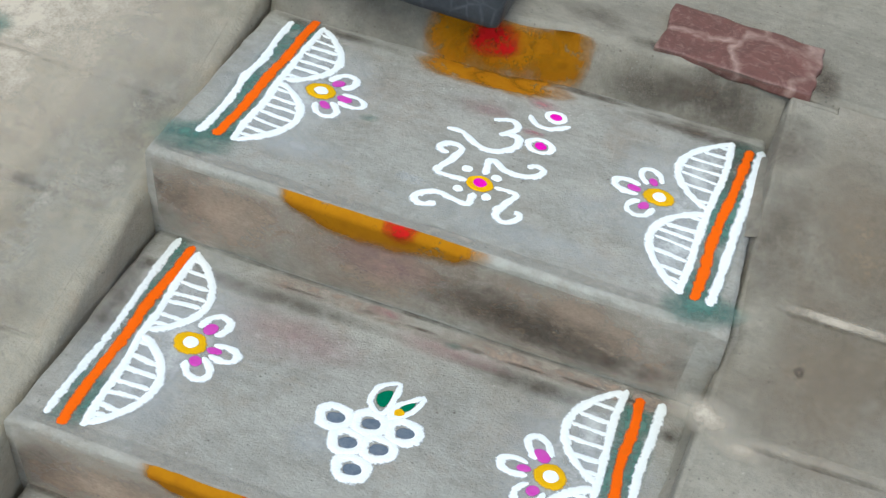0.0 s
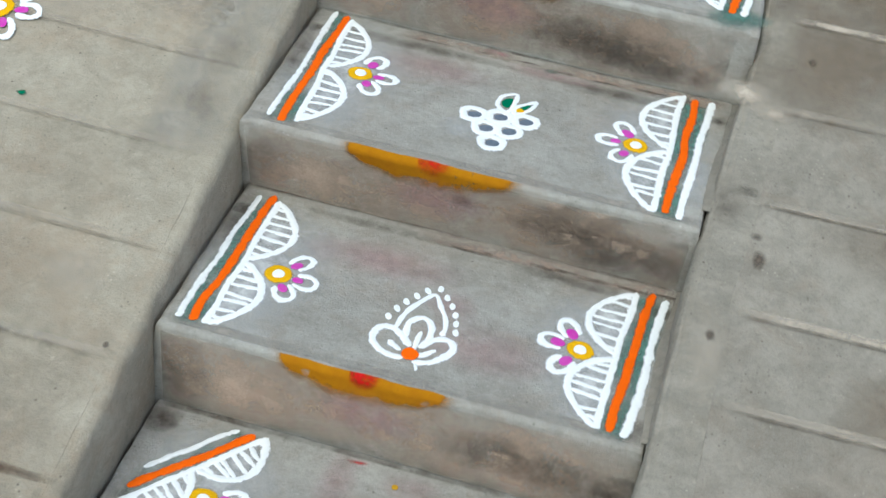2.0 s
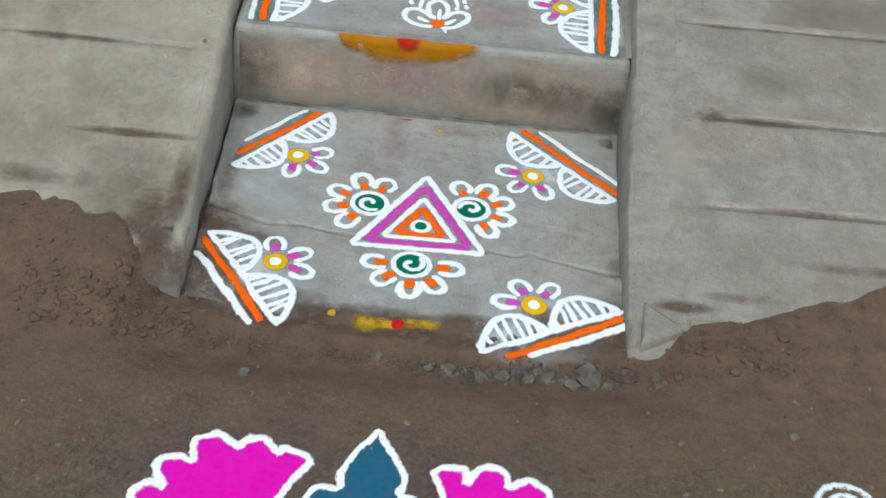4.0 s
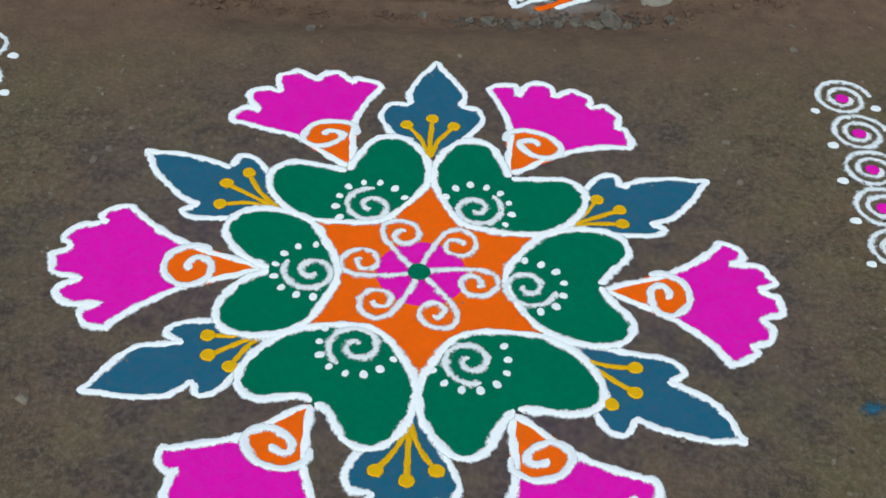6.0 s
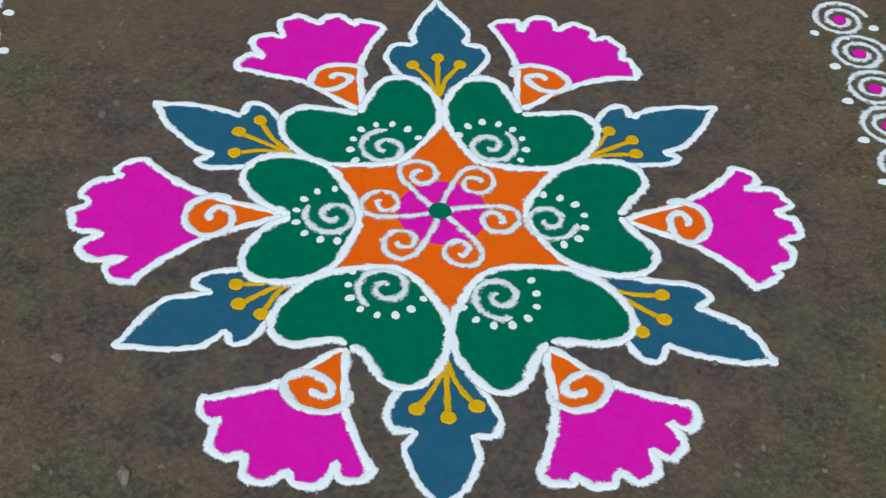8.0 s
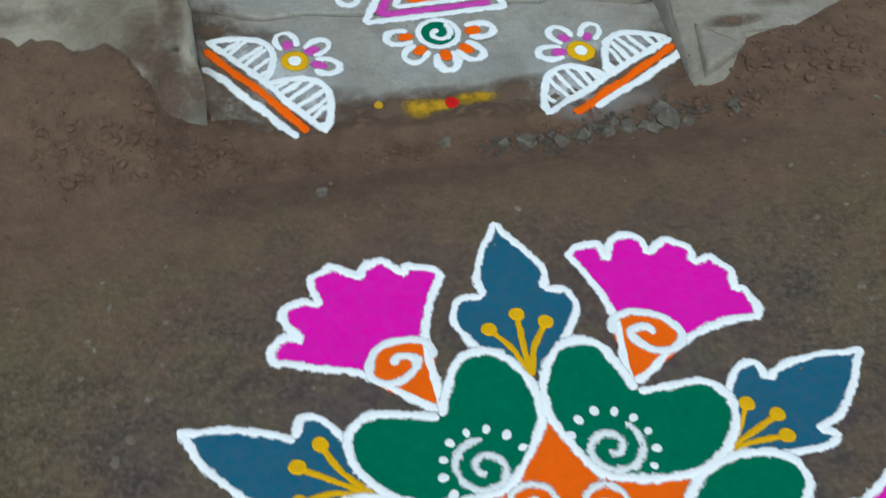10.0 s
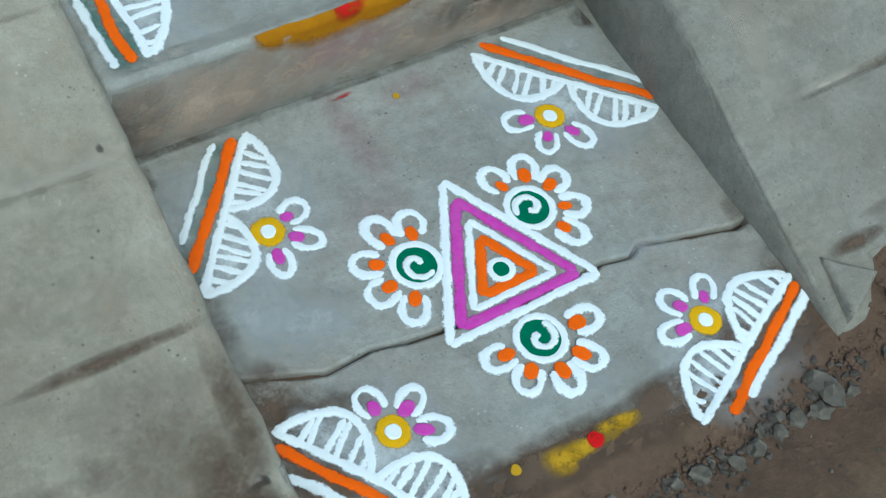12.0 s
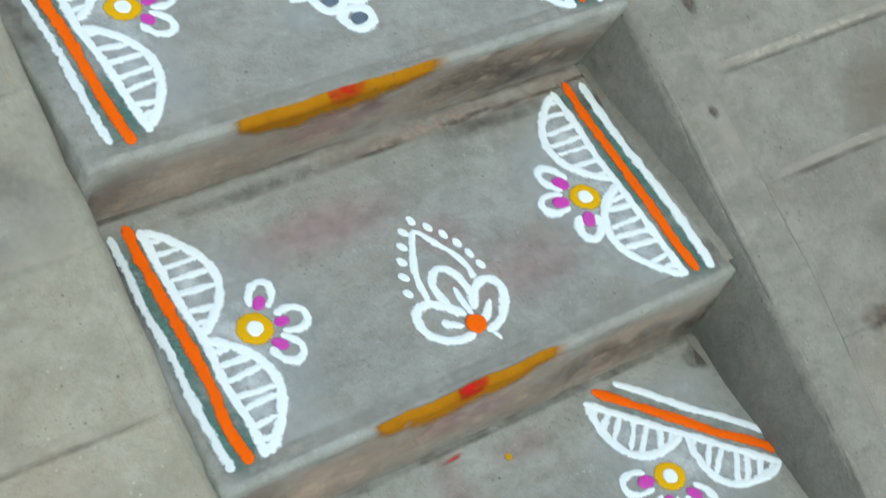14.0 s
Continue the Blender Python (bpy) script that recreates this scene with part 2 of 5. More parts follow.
LILAC = film("lilac_dust", (0.17, 0.125, 0.145), (0.12, 0.09, 0.115), 1.0, 9.0)
RISER_DUST = film("riser_dust", (0.47, 0.38, 0.295), (0.38, 0.292, 0.222), 0.85, 9.0)
FOOT_DIRT = film("trodden_dirt", (0.165, 0.132, 0.094), (0.22, 0.18, 0.132), 0.9, 7.0)
DRY_MORTAR = film("pale_mortar", (0.50, 0.45, 0.37), (0.42, 0.375, 0.305), 0.9, 18.0)
GREY_SKIM = film("grey_cement_skim", (0.31, 0.30, 0.26), (0.355, 0.342, 0.298), 0.75, 12.0)
SOIL_SMEAR = film("soil_smear", (0.135, 0.095, 0.068), (0.10, 0.07, 0.05), 1.15)
# dark film for dirt, and for shadows painted at chips and ramp joints
DIRT_AND_SHADE = film("dark_dirt_and_shade", (0.075, 0.062, 0.05), (0.12, 0.10, 0.08), 0.85, 28.0)
GRANITE = stone("dark_granite", (0.028, 0.034, 0.042), (0.08, 0.09, 0.1), 30.0, 0.45)
MARBLE = stone("red_marble", (0.135, 0.055, 0.046), (0.40, 0.29, 0.25), 8.0, 0.6, 0.035)
ROCK = stone("grey_rock", (0.108, 0.095, 0.074), (0.20, 0.178, 0.142), 16.0, 0.9)
PEBBLE = stone("grey_pebble", (0.066, 0.055, 0.043), (0.13, 0.11, 0.088), 20.0, 0.95)

# ---------------------------------------------------------------- small helpers


def link_mesh(name, me, material, parent=None, label=""):
    me.materials.append(material)
    ob = new(name, me)
    ob.parent = parent
    if label:
        ob["label"] = label
    return ob


def part(name, bm, material, parent, label=""):
    me = bpy.data.meshes.new(name)
    bm.normal_update()
    bm.to_mesh(me)
    bm.free()
    return link_mesh(name, me, material, parent, label)


def thing(name, at, label, category, group="", kind=""):
    ob = new(name)
    ob.empty_display_size = 0.02
    ob.location = at
    return tagged(ob, label, category, group, kind)


def smooth(a, b, v):
    t = min(1.0, max(0.0, (v - a) / (b - a)))
    return t * t * (3 - 2 * t)


def wobble(x, y, scale, z=0.0):
    return noise.noise((x * scale, y * scale, z))


def along(a, b, t):
    return (a[0] + (b[0] - a[0]) * t, a[1] + (b[1] - a[1]) * t)


# ---------------------------------------------------------------- the lie of the land
LAND, WEAR = 0.06, 0.0025
FRONT = (-0.07, 0.268, 0.615)          # front edges of the three steps
UNDERCUT = (0.014, 0.048, 0.058)        # how far the foot of each riser lies behind its edge
TOPS = (0.23, 0.388, 0.56)             # their treads
BACK = 1.065                            # foot of the last riser
PORCH = 0.655
RANGOLI = (-0.072, -1.41)


def ramp_left(y):
    return 0.28 + 0.31 * y


def ramp_right(y):
    return 0.285 + 0.335 * y


def soil_edge(x):
    """Where the heaped soil meets the ramps."""
    if x < 0:
        edge = -0.615 + 0.105 * smooth(-0.40, -0.50, x) + 0.02 * smooth(-0.5, -0.65, x) + 0.06 * smooth(-0.65, -0.95, x)
    else:
        edge = -0.60 + 0.03 * smooth(0.5, 0.6, x) + 0.105 * smooth(0.56, 0.95, x)
    return edge + 0.010 * wobble(x, 3.0, 9) + 0.004 * wobble(x, 5.0, 40)


def ground_z(x, y):
    edge = soil_edge(x)
    top = ramp_left(edge) if x < 0 else ramp_right(edge)
    side = smooth(0.37, 0.47, abs(x))
    heap = 0.083 + (top - 0.083) * smooth(edge - 0.26, edge, y)
    pit = 0.083 - 0.036 * smooth(-0.86, -0.72, y)
    z = heap * side + pit * (1 - side)
    far = smooth(0.5, 0.85, math.hypot(x - RANGOLI[0], y - RANGOLI[1]))
    near = smooth(-0.95, -0.65, y)
    z += far * 0.0035 * wobble(x, y, 7) + near * (0.007 * wobble(x, y, 16, 2.0) + 0.004 * wobble(x, y, 38, 5.0))
    return z


def landing_z(x, y):
    slab = LAND - 0.012 * smooth(-0.56, -0.68, y)
    return max(slab, ground_z(x, y)) if y < -0.55 else slab


def level(z):
    return lambda x, y: z


# ---------------------------------------------------------------- strewn powder
class Powder:
    """A thin uneven layer of powder on a surface; collects strokes and filled shapes for one mesh."""

    def __init__(self, surface, lift=0.0004):
        self.v, self.f, self.c, self.surface, self.lift = [], [], [], surface, lift

    def add(self, x, y, h, cover):
        self.v.append((x, y, h))
        self.c.append(cover)
        return len(self.v) - 1

    def stroke(self, pts, width, h=0.0022, closed=False, rough=0.26, cover=1.0, ends=True, step=0.004, chalk=False):
        p = curve(pts, step, closed)
        n = len(p)
        total = n * step
        rows = []
        for i in range(n):
            a, b = p[(i - 1) % n if closed else max(i - 1, 0)], p[(i + 1) % n if closed else min(i + 1, n - 1)]
            dx, dy = b[0] - a[0], b[1] - a[1]
            k = math.hypot(dx, dy) or 1
            nx, ny = -dy / k, dx / k
            x, y = p[i]
            w = width * (1 + rough * 1.1 * wobble(x, y, 60, 1.7))
            if ends and not closed:
                d = min(i, n - 1 - i) * step
                w *= 0.35 + 0.65 * min(1.0, d / (0.55 * width)) ** 0.5
            row = []
            lop = 0.5 + 0.5 * wobble(x, y, 9, 3.0)
            profile = ((-0.66 - 0.42 * lop, 0.0, 0.0), (-0.27, 0.7, 0.76), (0, 1, 1), (0.27, 0.7, 0.76), (0.66 + 0.42 * (1 - lop), 0.0, 0.0)) if chalk else ((-0.76, 0.0, 0.0), (-0.28, 0.75, 0.78), (0, 1, 1), (0.28, 0.75, 0.78), (0.76, 0.0, 0.0))
            for k, (o, hh, cc) in enumerate(profile):
                j = 1 + 0.4 * rough * wobble(x + o, y - o, 120, 4.0 + k)
                row.append(self.add(x + nx * o * w * j, y + ny * o * w * j, self.lift + 0.6 * h * hh, cc * cover))
            rows.append(row)
        for i in range(n if closed else n - 1):
            a, b = rows[i], rows[(i + 1) % n]
            for k in range(4):
                self.f.append((a[k], a[k + 1], b[k + 1], b[k]))

    def fill(self, pts, h=0.0014, margin=0.003, cover=0.84, step=0.005, smooth_curve=True, rough=0.0012):
        p = curve(pts, step, True) if smooth_curve else resample(pts, step, True)
        n = len(p)
        area = sum(p[i][0] * p[(i + 1) % n][1] - p[(i + 1) % n][0] * p[i][1] for i in range(n))
        if area < 0:
            p = p[::-1]
        inner, outer = [], []
        for i in range(n):
            a, b = p[i - 1], p[(i + 1) % n]
            dx, dy = b[0] - a[0], b[1] - a[1]
            k = math.hypot(dx, dy) or 1
            nx, ny = dy / k, -dx / k
            x, y = p[i]
            j = rough * wobble(x, y, 120, 2.0)
            inner.append(self.add(x + nx * j, y + ny * j, self.lift + h, cover))
            outer.append(self.add(x + nx * (j + margin), y + ny * (j + margin), self.lift - 0.0001, 0.0))
        self.f.append(tuple(inner))
        for i in range(n):
            k = (i + 1) % n
            self.f.append((inner[i], outer[i], outer[k], inner[k]))

    def patch(self, centre, rx, ry, turn=0.0, h=0.0006, cover=0.6, rings=5, lobes=0.25, seed=0.0):
        """A soft-edged stain, densest in the middle."""
        ca, sa = math.cos(turn), math.sin(turn)
        n = 40
        mid = self.add(centre[0], centre[1], h, cover)
        last = None
        for r in range(1, rings + 1):
            s = r / rings
            row = []
            for i in range(n):
                a = 2 * math.pi * i / n
                q = s * (1 + lobes * noise.noise((math.cos(a) * 1.6, math.sin(a) * 1.6, seed + 3.3)) * s)
                u, v = rx * q * math.cos(a), ry * q * math.sin(a)
                row.append(self.add(centre[0] + u * ca - v * sa, centre[1] + u * sa + v * ca, h, cover * (1 - s) ** 0.8))
            for i in range(n):
                k = (i + 1) % n
                self.f.append((mid, row[i], row[k]) if last is None else (last[i], row[i], row[k], last[k]))
            last = row

    def band(self, a, b, cover, seed, h=0.0003):
        """Thin powder strewn between two lines a and b, each a pair of points."""
        nu, nv, rows = 40, 8, []
        for j in range(nv + 1):
            t, row = j / nv, []
            for i in range(nu + 1):
                k = -0.04 + 1.08 * i / nu
                q = along(along(*a, k), along(*b, k), -0.25 + 1.35 * t)
                c = cover * smooth(0, 0.25, t) * smooth(1, 0.8, t) * smooth(0, 0.08, i / nu) * smooth(1, 0.92, i / nu)
                row.append(self.add(*q, h, c * (0.75 + 0.7 * noise.noise((k * 5, t * 1.5, seed)))))
            rows.append(row)
        for p, q in zip(rows, rows[1:]):
            for i in range(nu):
                self.f.append((p[i], p[i + 1], q[i + 1], q[i]))

    def disc(self, c, r, h=0.002, cover=1.0, squash=1.0, turn=0.0):
        pts = [(r * math.cos(a), r * squash * math.sin(a)) for a in (2 * math.pi * i / 10 for i in range(10))]
        ca, sa = math.cos(turn), math.sin(turn)
        self.fill([(c[0] + u * ca - v * sa, c[1] + u * sa + v * ca) for u, v in pts], h, min(0.003, r * 0.3), cover, max(0.0022, r * 0.25))

    def make(self, name, material, parent, label="", place=None):
        me = bpy.data.meshes.new(name)
        if place is None:
            verts = [(x, y, self.surface(x, y) + h) for x, y, h in self.v]
        else:
            verts = [place(x, y, h) for x, y, h in self.v]
        root = parent
        while root.parent is not None:
            root = root.parent
        o = root.location
        verts = [(a - o.x, b - o.y, c - o.z) for a, b, c in verts]
        me.from_pydata(verts, [], self.f)
        at = me.attributes.new("cover", "FLOAT", "POINT")
        at.data.foreach_set("value", self.c)
        me.polygons.foreach_set("use_smooth", [len(f) < 5 for f in self.f])
        return link_mesh(name, me, material, parent, label)


def resample(pts, step, closed):
    q = list(pts) + ([pts[0]] if closed else [])
    out = []
    for a, b in zip(q, q[1:]):
        k = max(1, int(math.hypot(b[0] - a[0], b[1] - a[1]) / step))
        out += [(a[0] + (b[0] - a[0]) * i / k, a[1] + (b[1] - a[1]) * i / k) for i in range(k)]
    if not closed:
        out.append(q[-1])
    return out


def curve(pts, step, closed=False):
    """An even run of points along a smooth curve through pts."""
    n = len(pts)
    if n < 3:
        return resample(pts, step, closed)
    fine = []
    for i in range(n if closed else n - 1):
        p0, p1, p2, p3 = (pts[(i + k) % n] if closed else pts[min(max(i + k, 0), n - 1)] for k in (-1, 0, 1, 2))
        for s in range(12):
            t = s / 12
            fine.append(tuple(0.5 * (2 * p1[d] + (p2[d] - p0[d]) * t + (2 * p0[d] - 5 * p1[d] + 4 * p2[d] - p3[d]) * t * t
                                     + (3 * p1[d] - p0[d] - 3 * p2[d] + p3[d]) * t ** 3) for d in (0, 1)))
    if not closed:
        fine.append(pts[-1])
    else:
        fine.append(fine[0])
    out, left = [fine[0]], step
    for a, b in zip(fine, fine[1:]):
        d = math.hypot(b[0] - a[0], b[1] - a[1])
        while d >= left and d > 0:
            a = (a[0] + (b[0] - a[0]) * left / d, a[1] + (b[1] - a[1]) * left / d)
            d -= left
            out.append(a)
            left = step
        left -= d
    if closed and len(out) > 3 and math.hypot(out[-1][0] - out[0][0], out[-1][1] - out[0][1]) < step * 0.6:
        out.pop()
    return out


def polar(c, deg, r):
    return (c[0] + r * math.cos(radians(deg)), c[1] + r * math.sin(radians(deg)))


def spiral(c, r0, r1, deg0, turns):
    n = max(10, int(abs(turns) * 12))
    return [polar(c, deg0 + 360 * turns * i / n, r0 + (r1 - r0) * i / n) for i in range(n + 1)]


# ---------------------------------------------------------------- ground and masonry
def slab_mesh(outline, z0, z1, bevel, wear=0.003, step=0.016, lean=None):
    """A poured block: worn outline, rounded top edge. z0, z1: numbers or functions of x, y. lean: where its foot stands."""
    lo = z0 if callable(z0) else (lambda x, y: z0)
    hi = z1 if callable(z1) else (lambda x, y: z1)
    p = resample(outline, step, True)
    n = len(p)
    bm = bmesh.new()
    rings = []
    for inset, drop in ((0, None), (0, 1.0), (0.3, 0.35), (1.0, 0.0)):
        ring = []
        for i, (x, y) in enumerate(p):
            a, b = p[i - 3], p[(i + 3) % n]
            dx, dy = b[0] - a[0], b[1] - a[1]
            k = math.hypot(dx, dy) or 1
            nx, ny = -dy / k, dx / k
            w = wear * (wobble(x, y, 22, z1 if not callable(z1) else 0.3) + 0.5 * wobble(x, y, 70, 8.0))
            bev = bevel * (1 + 0.4 * wobble(x, y, 30, 6.0))
            q = w + bev * inset
            X, Y = x + nx * q, y + ny * q
            foot = lean(X, Y) if lean and drop is None else (X, Y)
            ring.append(bm.verts.new((*foot, lo(X, Y) if drop is None else hi(X, Y) - bev * drop)))
        rings.append(ring)
    for a, b in zip(rings, rings[1:]):
        for i in range(n):
            k = (i + 1) % n
            bm.faces.new((a[i], a[k], b[k], b[i])).smooth = True
    bm.faces.new(rings[-1])
    bm.faces.new(rings[0][::-1])
    return bm


def build_ground():
    xs = [-300, -80, -20, -6, -3] + [-1.7 + 0.02 * i for i in range(171)] + [3, 6, 20, 80, 300]
    ys = [-300, -80, -20, -8, -5] + [-3.4 + 0.05 * i for i in range(36)] + [-1.6 + 0.015 * i for i in range(81)] + [0, 1, 3, 10, 40, 300]
    verts = [(x, y, ground_z(x, y) if y < -0.3 else 0.03) for y in ys for x in xs]
    w = len(xs)
    faces = [(j * w + i, j * w + i + 1, (j + 1) * w + i + 1, (j + 1) * w + i) for j in range(len(ys) - 1) for i in range(w - 1)]
    me = bpy.data.meshes.new("ground")
    me.from_pydata(verts, [], faces)
    me.polygons.foreach_set("use_smooth", [True] * len(faces))
    return tagged(link_mesh("ground", me, EARTH), "packed brown earth yard with small pale stone chips", "ground", kind="structure")


build_ground()

def inner_right(y):
    return 0.350 + 0.018 * smooth(-0.35, -0.1, y) + 0.016 * smooth(0.15, 0.35, y) + 0.02 * smooth(0.4, 0.65, y)


stairs = thing("staircase", (0, 0, 0), "worn grey cement steps with decorated treads and risers", "staircase", kind="structure")
HALF_L = -0.3705
for i, (front, top) in enumerate(zip(FRONT, TOPS)):
    rear = FRONT[i + 1] + 0.10 if i < 2 else BACK + 0.05
    below = (LAND, *TOPS)[i]
    back = UNDERCUT[i] * (top + 0.05) / (top - below)
    mids = [front, front + 0.12, front + 0.24, rear]
    part("step", slab_mesh([(HALF_L, front)] + [(inner_right(y) - 0.003, y) for y in mids] + [(HALF_L, rear)], -0.05, top, 0.008, WEAR,
                            lean=lambda x, y, f=front, b=back: (math.copysign(abs(x) + 0.035 * (abs(x) > 0.33), x), y + b * (y < f + 0.02))), TREAD, stairs)
crack = [(-0.37, -0.388), (-0.33, -0.402), (-0.262, -0.428), (-0.20, -0.424), (-0.155, -0.434), (-0.05, -0.446), (0.06, -0.455), (0.13, -0.448), (0.17, -0.456),
         (0.192, -0.444), (0.25, -0.462), (0.33, -0.48), (0.374, -0.476)]
part("landing_slab", slab_mesh([(-0.372, FRONT[0] + 0.03)] + [(x, y + 0.0032) for x, y in crack] + [(0.373, FRONT[0] + 0.03)], -0.1, level(LAND), 0.004, 0.002, 0.012), TREAD, stairs)
front = [(0.372, -0.60), (0.30, -0.612), (0.2, -0.64), (0.1, -0.648), (0.0, -0.63), (-0.1, -0.622), (-0.2, -0.628), (-0.28, -0.63), (-0.368, -0.618)]
part("landing_slab", slab_mesh(([(x, y - 0.0032) for x, y in crack] + front)[::-1], -0.1, lambda x, y: LAND - 0.012 * smooth(-0.56, -0.68, y), 0.005, 0.003, 0.012), TREAD, stairs)
part("landing_bed", slab_mesh([(-0.36, -0.05), (-0.36, -0.6), (0.36, -0.57), (0.36, -0.05)], -0.12, 0.035, 0.002), MUD, stairs)


def build_ramp(name, label, inner, sign, plane, joints, strip, tail):
    """A cement ramp in cross-jointed panels; inner(y): its edge along the steps; strip: width of a smooth edge band."""
    ob = thing(name, (0, 0, 0), label, "ramp", kind="structure")
    high = (PORCH - 0.004 - plane(0)) / (plane(1) - plane(0))
    far = sign * 2.6
    order = lambda pts: pts if sign > 0 else pts[::-1]
    steps = lambda a, b: [a + (b - a) * i / 8 for i in range(9)]

    def sheet(lo, hi, a, b, under, over, bevel, wear, mat, part_name):
        """A panel between the edges a(y) and b(y), from lo to hi."""
        pts = [(a(y), y) for y in steps(hi, lo)] + [(b(y), y) for y in steps(lo, hi)]
        part(part_name, slab_mesh(order(pts), under, over, bevel, wear, 0.025), mat, ob)

    edge = lambda y: inner(y) + sign * strip
    sheet(joints[0] - 0.22, high, lambda y: inner(y) + sign * (0.003 if strip else 0.0), lambda y: far, -0.2, lambda x, y: plane(y) - (0.003 if strip else -0.0006), 0.004 if strip else 0.016, 0.001 if strip else 0.004,
          STRIP if strip else RAMP, "ramp_body")
    if strip:
        sheet(tail, high, inner, lambda y: edge(y) + sign * 0.03, -0.2, lambda x, y: plane(y) + 0.001 + 0.001 * wobble(x, y, 12), 0.018, 0.003, STRIP, "edge_strip")
    else:
        sheet(tail, joints[0] - 0.16, inner, lambda y: inner(y) + sign * (0.06 + 0.25 * (y - tail)), -0.2, lambda x, y: plane(y) - 0.002 + 0.001 * wobble(x, y, 12), 0.012, 0.006, STRIP, "apron")
    rows = [joints[0] - 0.21] + joints + [high]
    for a, b in zip(rows, rows[1:]):
        dz = random.uniform(-0.0004, 0.0006)
        sheet(a + (0.0 if strip else 0.0003), b - (0.0 if strip else 0.0003), (lambda y: edge(y) + sign * (-0.012 if strip else 0.024)), lambda y: far, lambda x, y: plane(y) - 0.03,
              lambda x, y, d=dz: plane(y) + (0.0014 if strip else 0.0008) + d + 0.0012 * wobble(x, y, 5, 1.0) + 0.0007 * wobble(x, y, 26, 1.0), 0.0006 if strip else 0.0008, 0.0004 if strip else 0.002, RAMP_GREY if strip else RAMP, "panel")
    return ob


build_ramp("ramp", "sloping weathered cement ramp beside the steps, in cross-jointed panels", lambda y: -0.375, -1, ramp_left,
           [-0.36, -0.168, 0.02, 0.203, 0.388, 0.588, 0.782], 0.0, -0.625)
build_ramp("ramp", "sloping weathered cement ramp beside the steps, with a smooth edge band", inner_right, 1, ramp_right,
           [-0.392, -0.21, -0.002, 0.152, 0.352, 0.54, 0.735], 0.085, -0.675)


def joint_fillet(parent, inner, sign, plane, width, tall, notch, y0, material):
    """Mortar dragged along the joint between treads and ramp."""
    feet = [f + u for f, u in zip(FRONT, UNDERCUT)]
    pieces = []
    for top, lo, hi in zip((LAND, *TOPS), (y0, *feet), (*feet, BACK - 0.012)):
        pieces.append((top, lo + 0.002, hi))
    bm = bmesh.new()
    for top, lo, hi in pieces:
        rows, y = [], lo
        while y < hi:
            gap = plane(y) - top
            if gap > 0.004:
                low, side = top, -sign
                w = width * (1 + 0.3 * wobble(0, y, 18, 3.0))
                ease = min(1.0, 0.1 + (y - lo) / (0.14 if lo == y0 + 0.002 else 0.03), 0.1 + (hi - y) / 0.02)
                h = ease * min(gap * 0.8, tall * (1 + 0.3 * wobble(0, y, 24, 9.0)))
                x0 = inner(y) - side * 0.005
                s = 0.6 + 0.25 * wobble(0, y, 10, 2.0)
                d = 0.0016 / width
                cut = [(0, 0), (s * 0.5, 0), (s - d, 0), (s, notch), (s + d, 0), ((1 + s) / 2, 0), (1, 0.004)]
                rows.append([bm.verts.new((x0 + side * (w + 0.005) * t, y, low + h * (1 - t) ** 1.5 + 0.0004 - c + 0.0006 * wobble(t, y, 40, 7.0))) for t, c in cut])
            y += 0.005
        for p, q in zip(rows, rows[1:]):
            for i in range(6):
                bm.faces.new((p[i], p[i + 1], q[i + 1], q[i])).smooth = True
    bmesh.ops.recalc_face_normals(bm, faces=bm.faces[:])
    part("mortar_fillet", bm, material, parent)


joint_fillet(stairs, inner_right, 1, ramp_right, 0.014, 0.014, 0.0, FRONT[0] - 0.06, RAMP_GREY)
spur = [(0.37, -0.668), (0.40, -0.655), (0.442, -0.632), (0.41, -0.605), (0.378, -0.58)]
part("cement_spur", slab_mesh(spur, -0.1, lambda x, y: 0.092 + 0.15 * (y + 0.62), 0.008, 0.003, 0.012), STRIP, stairs)
porch = thing("porch", (0, 0, 0), "grey cement porch floor above the steps with a worn edge", "porch", kind="structure")
part("porch_floor", slab_mesh([(-2.6, 1.22), (-0.375, 1.205), (-0.37, 1.043), (0.0, 1.056), (0.10, 1.084), (0.376, 1.096), (2.6, 1.11), (2.6, 2.5), (-2.6, 2.5)], -0.1, PORCH, 0.014, 0.005, 0.02), STRIP, porch)
# out-of-view wall, added only to block sky light from behind the porch
house = thing("house", (0, 2.6, 0), "unseen plain plastered wall behind the porch, added for shade", "house", kind="structure")
bm = bmesh.new()
bmesh.ops.create_cube(bm, size=1, matrix=Matrix.Translation((0, 0.0, 1.7)) @ Matrix.Diagonal((7, 0.23, 3.4, 1)))
part("wall", bm, PLASTER, house)

# ---------------------------------------------------------------- border motifs on treads and landing
def unit(a, b):
    d = (b[0] - a[0], b[1] - a[1])
    k = math.hypot(*d)
    return (d[0] / k, d[1] / k), k


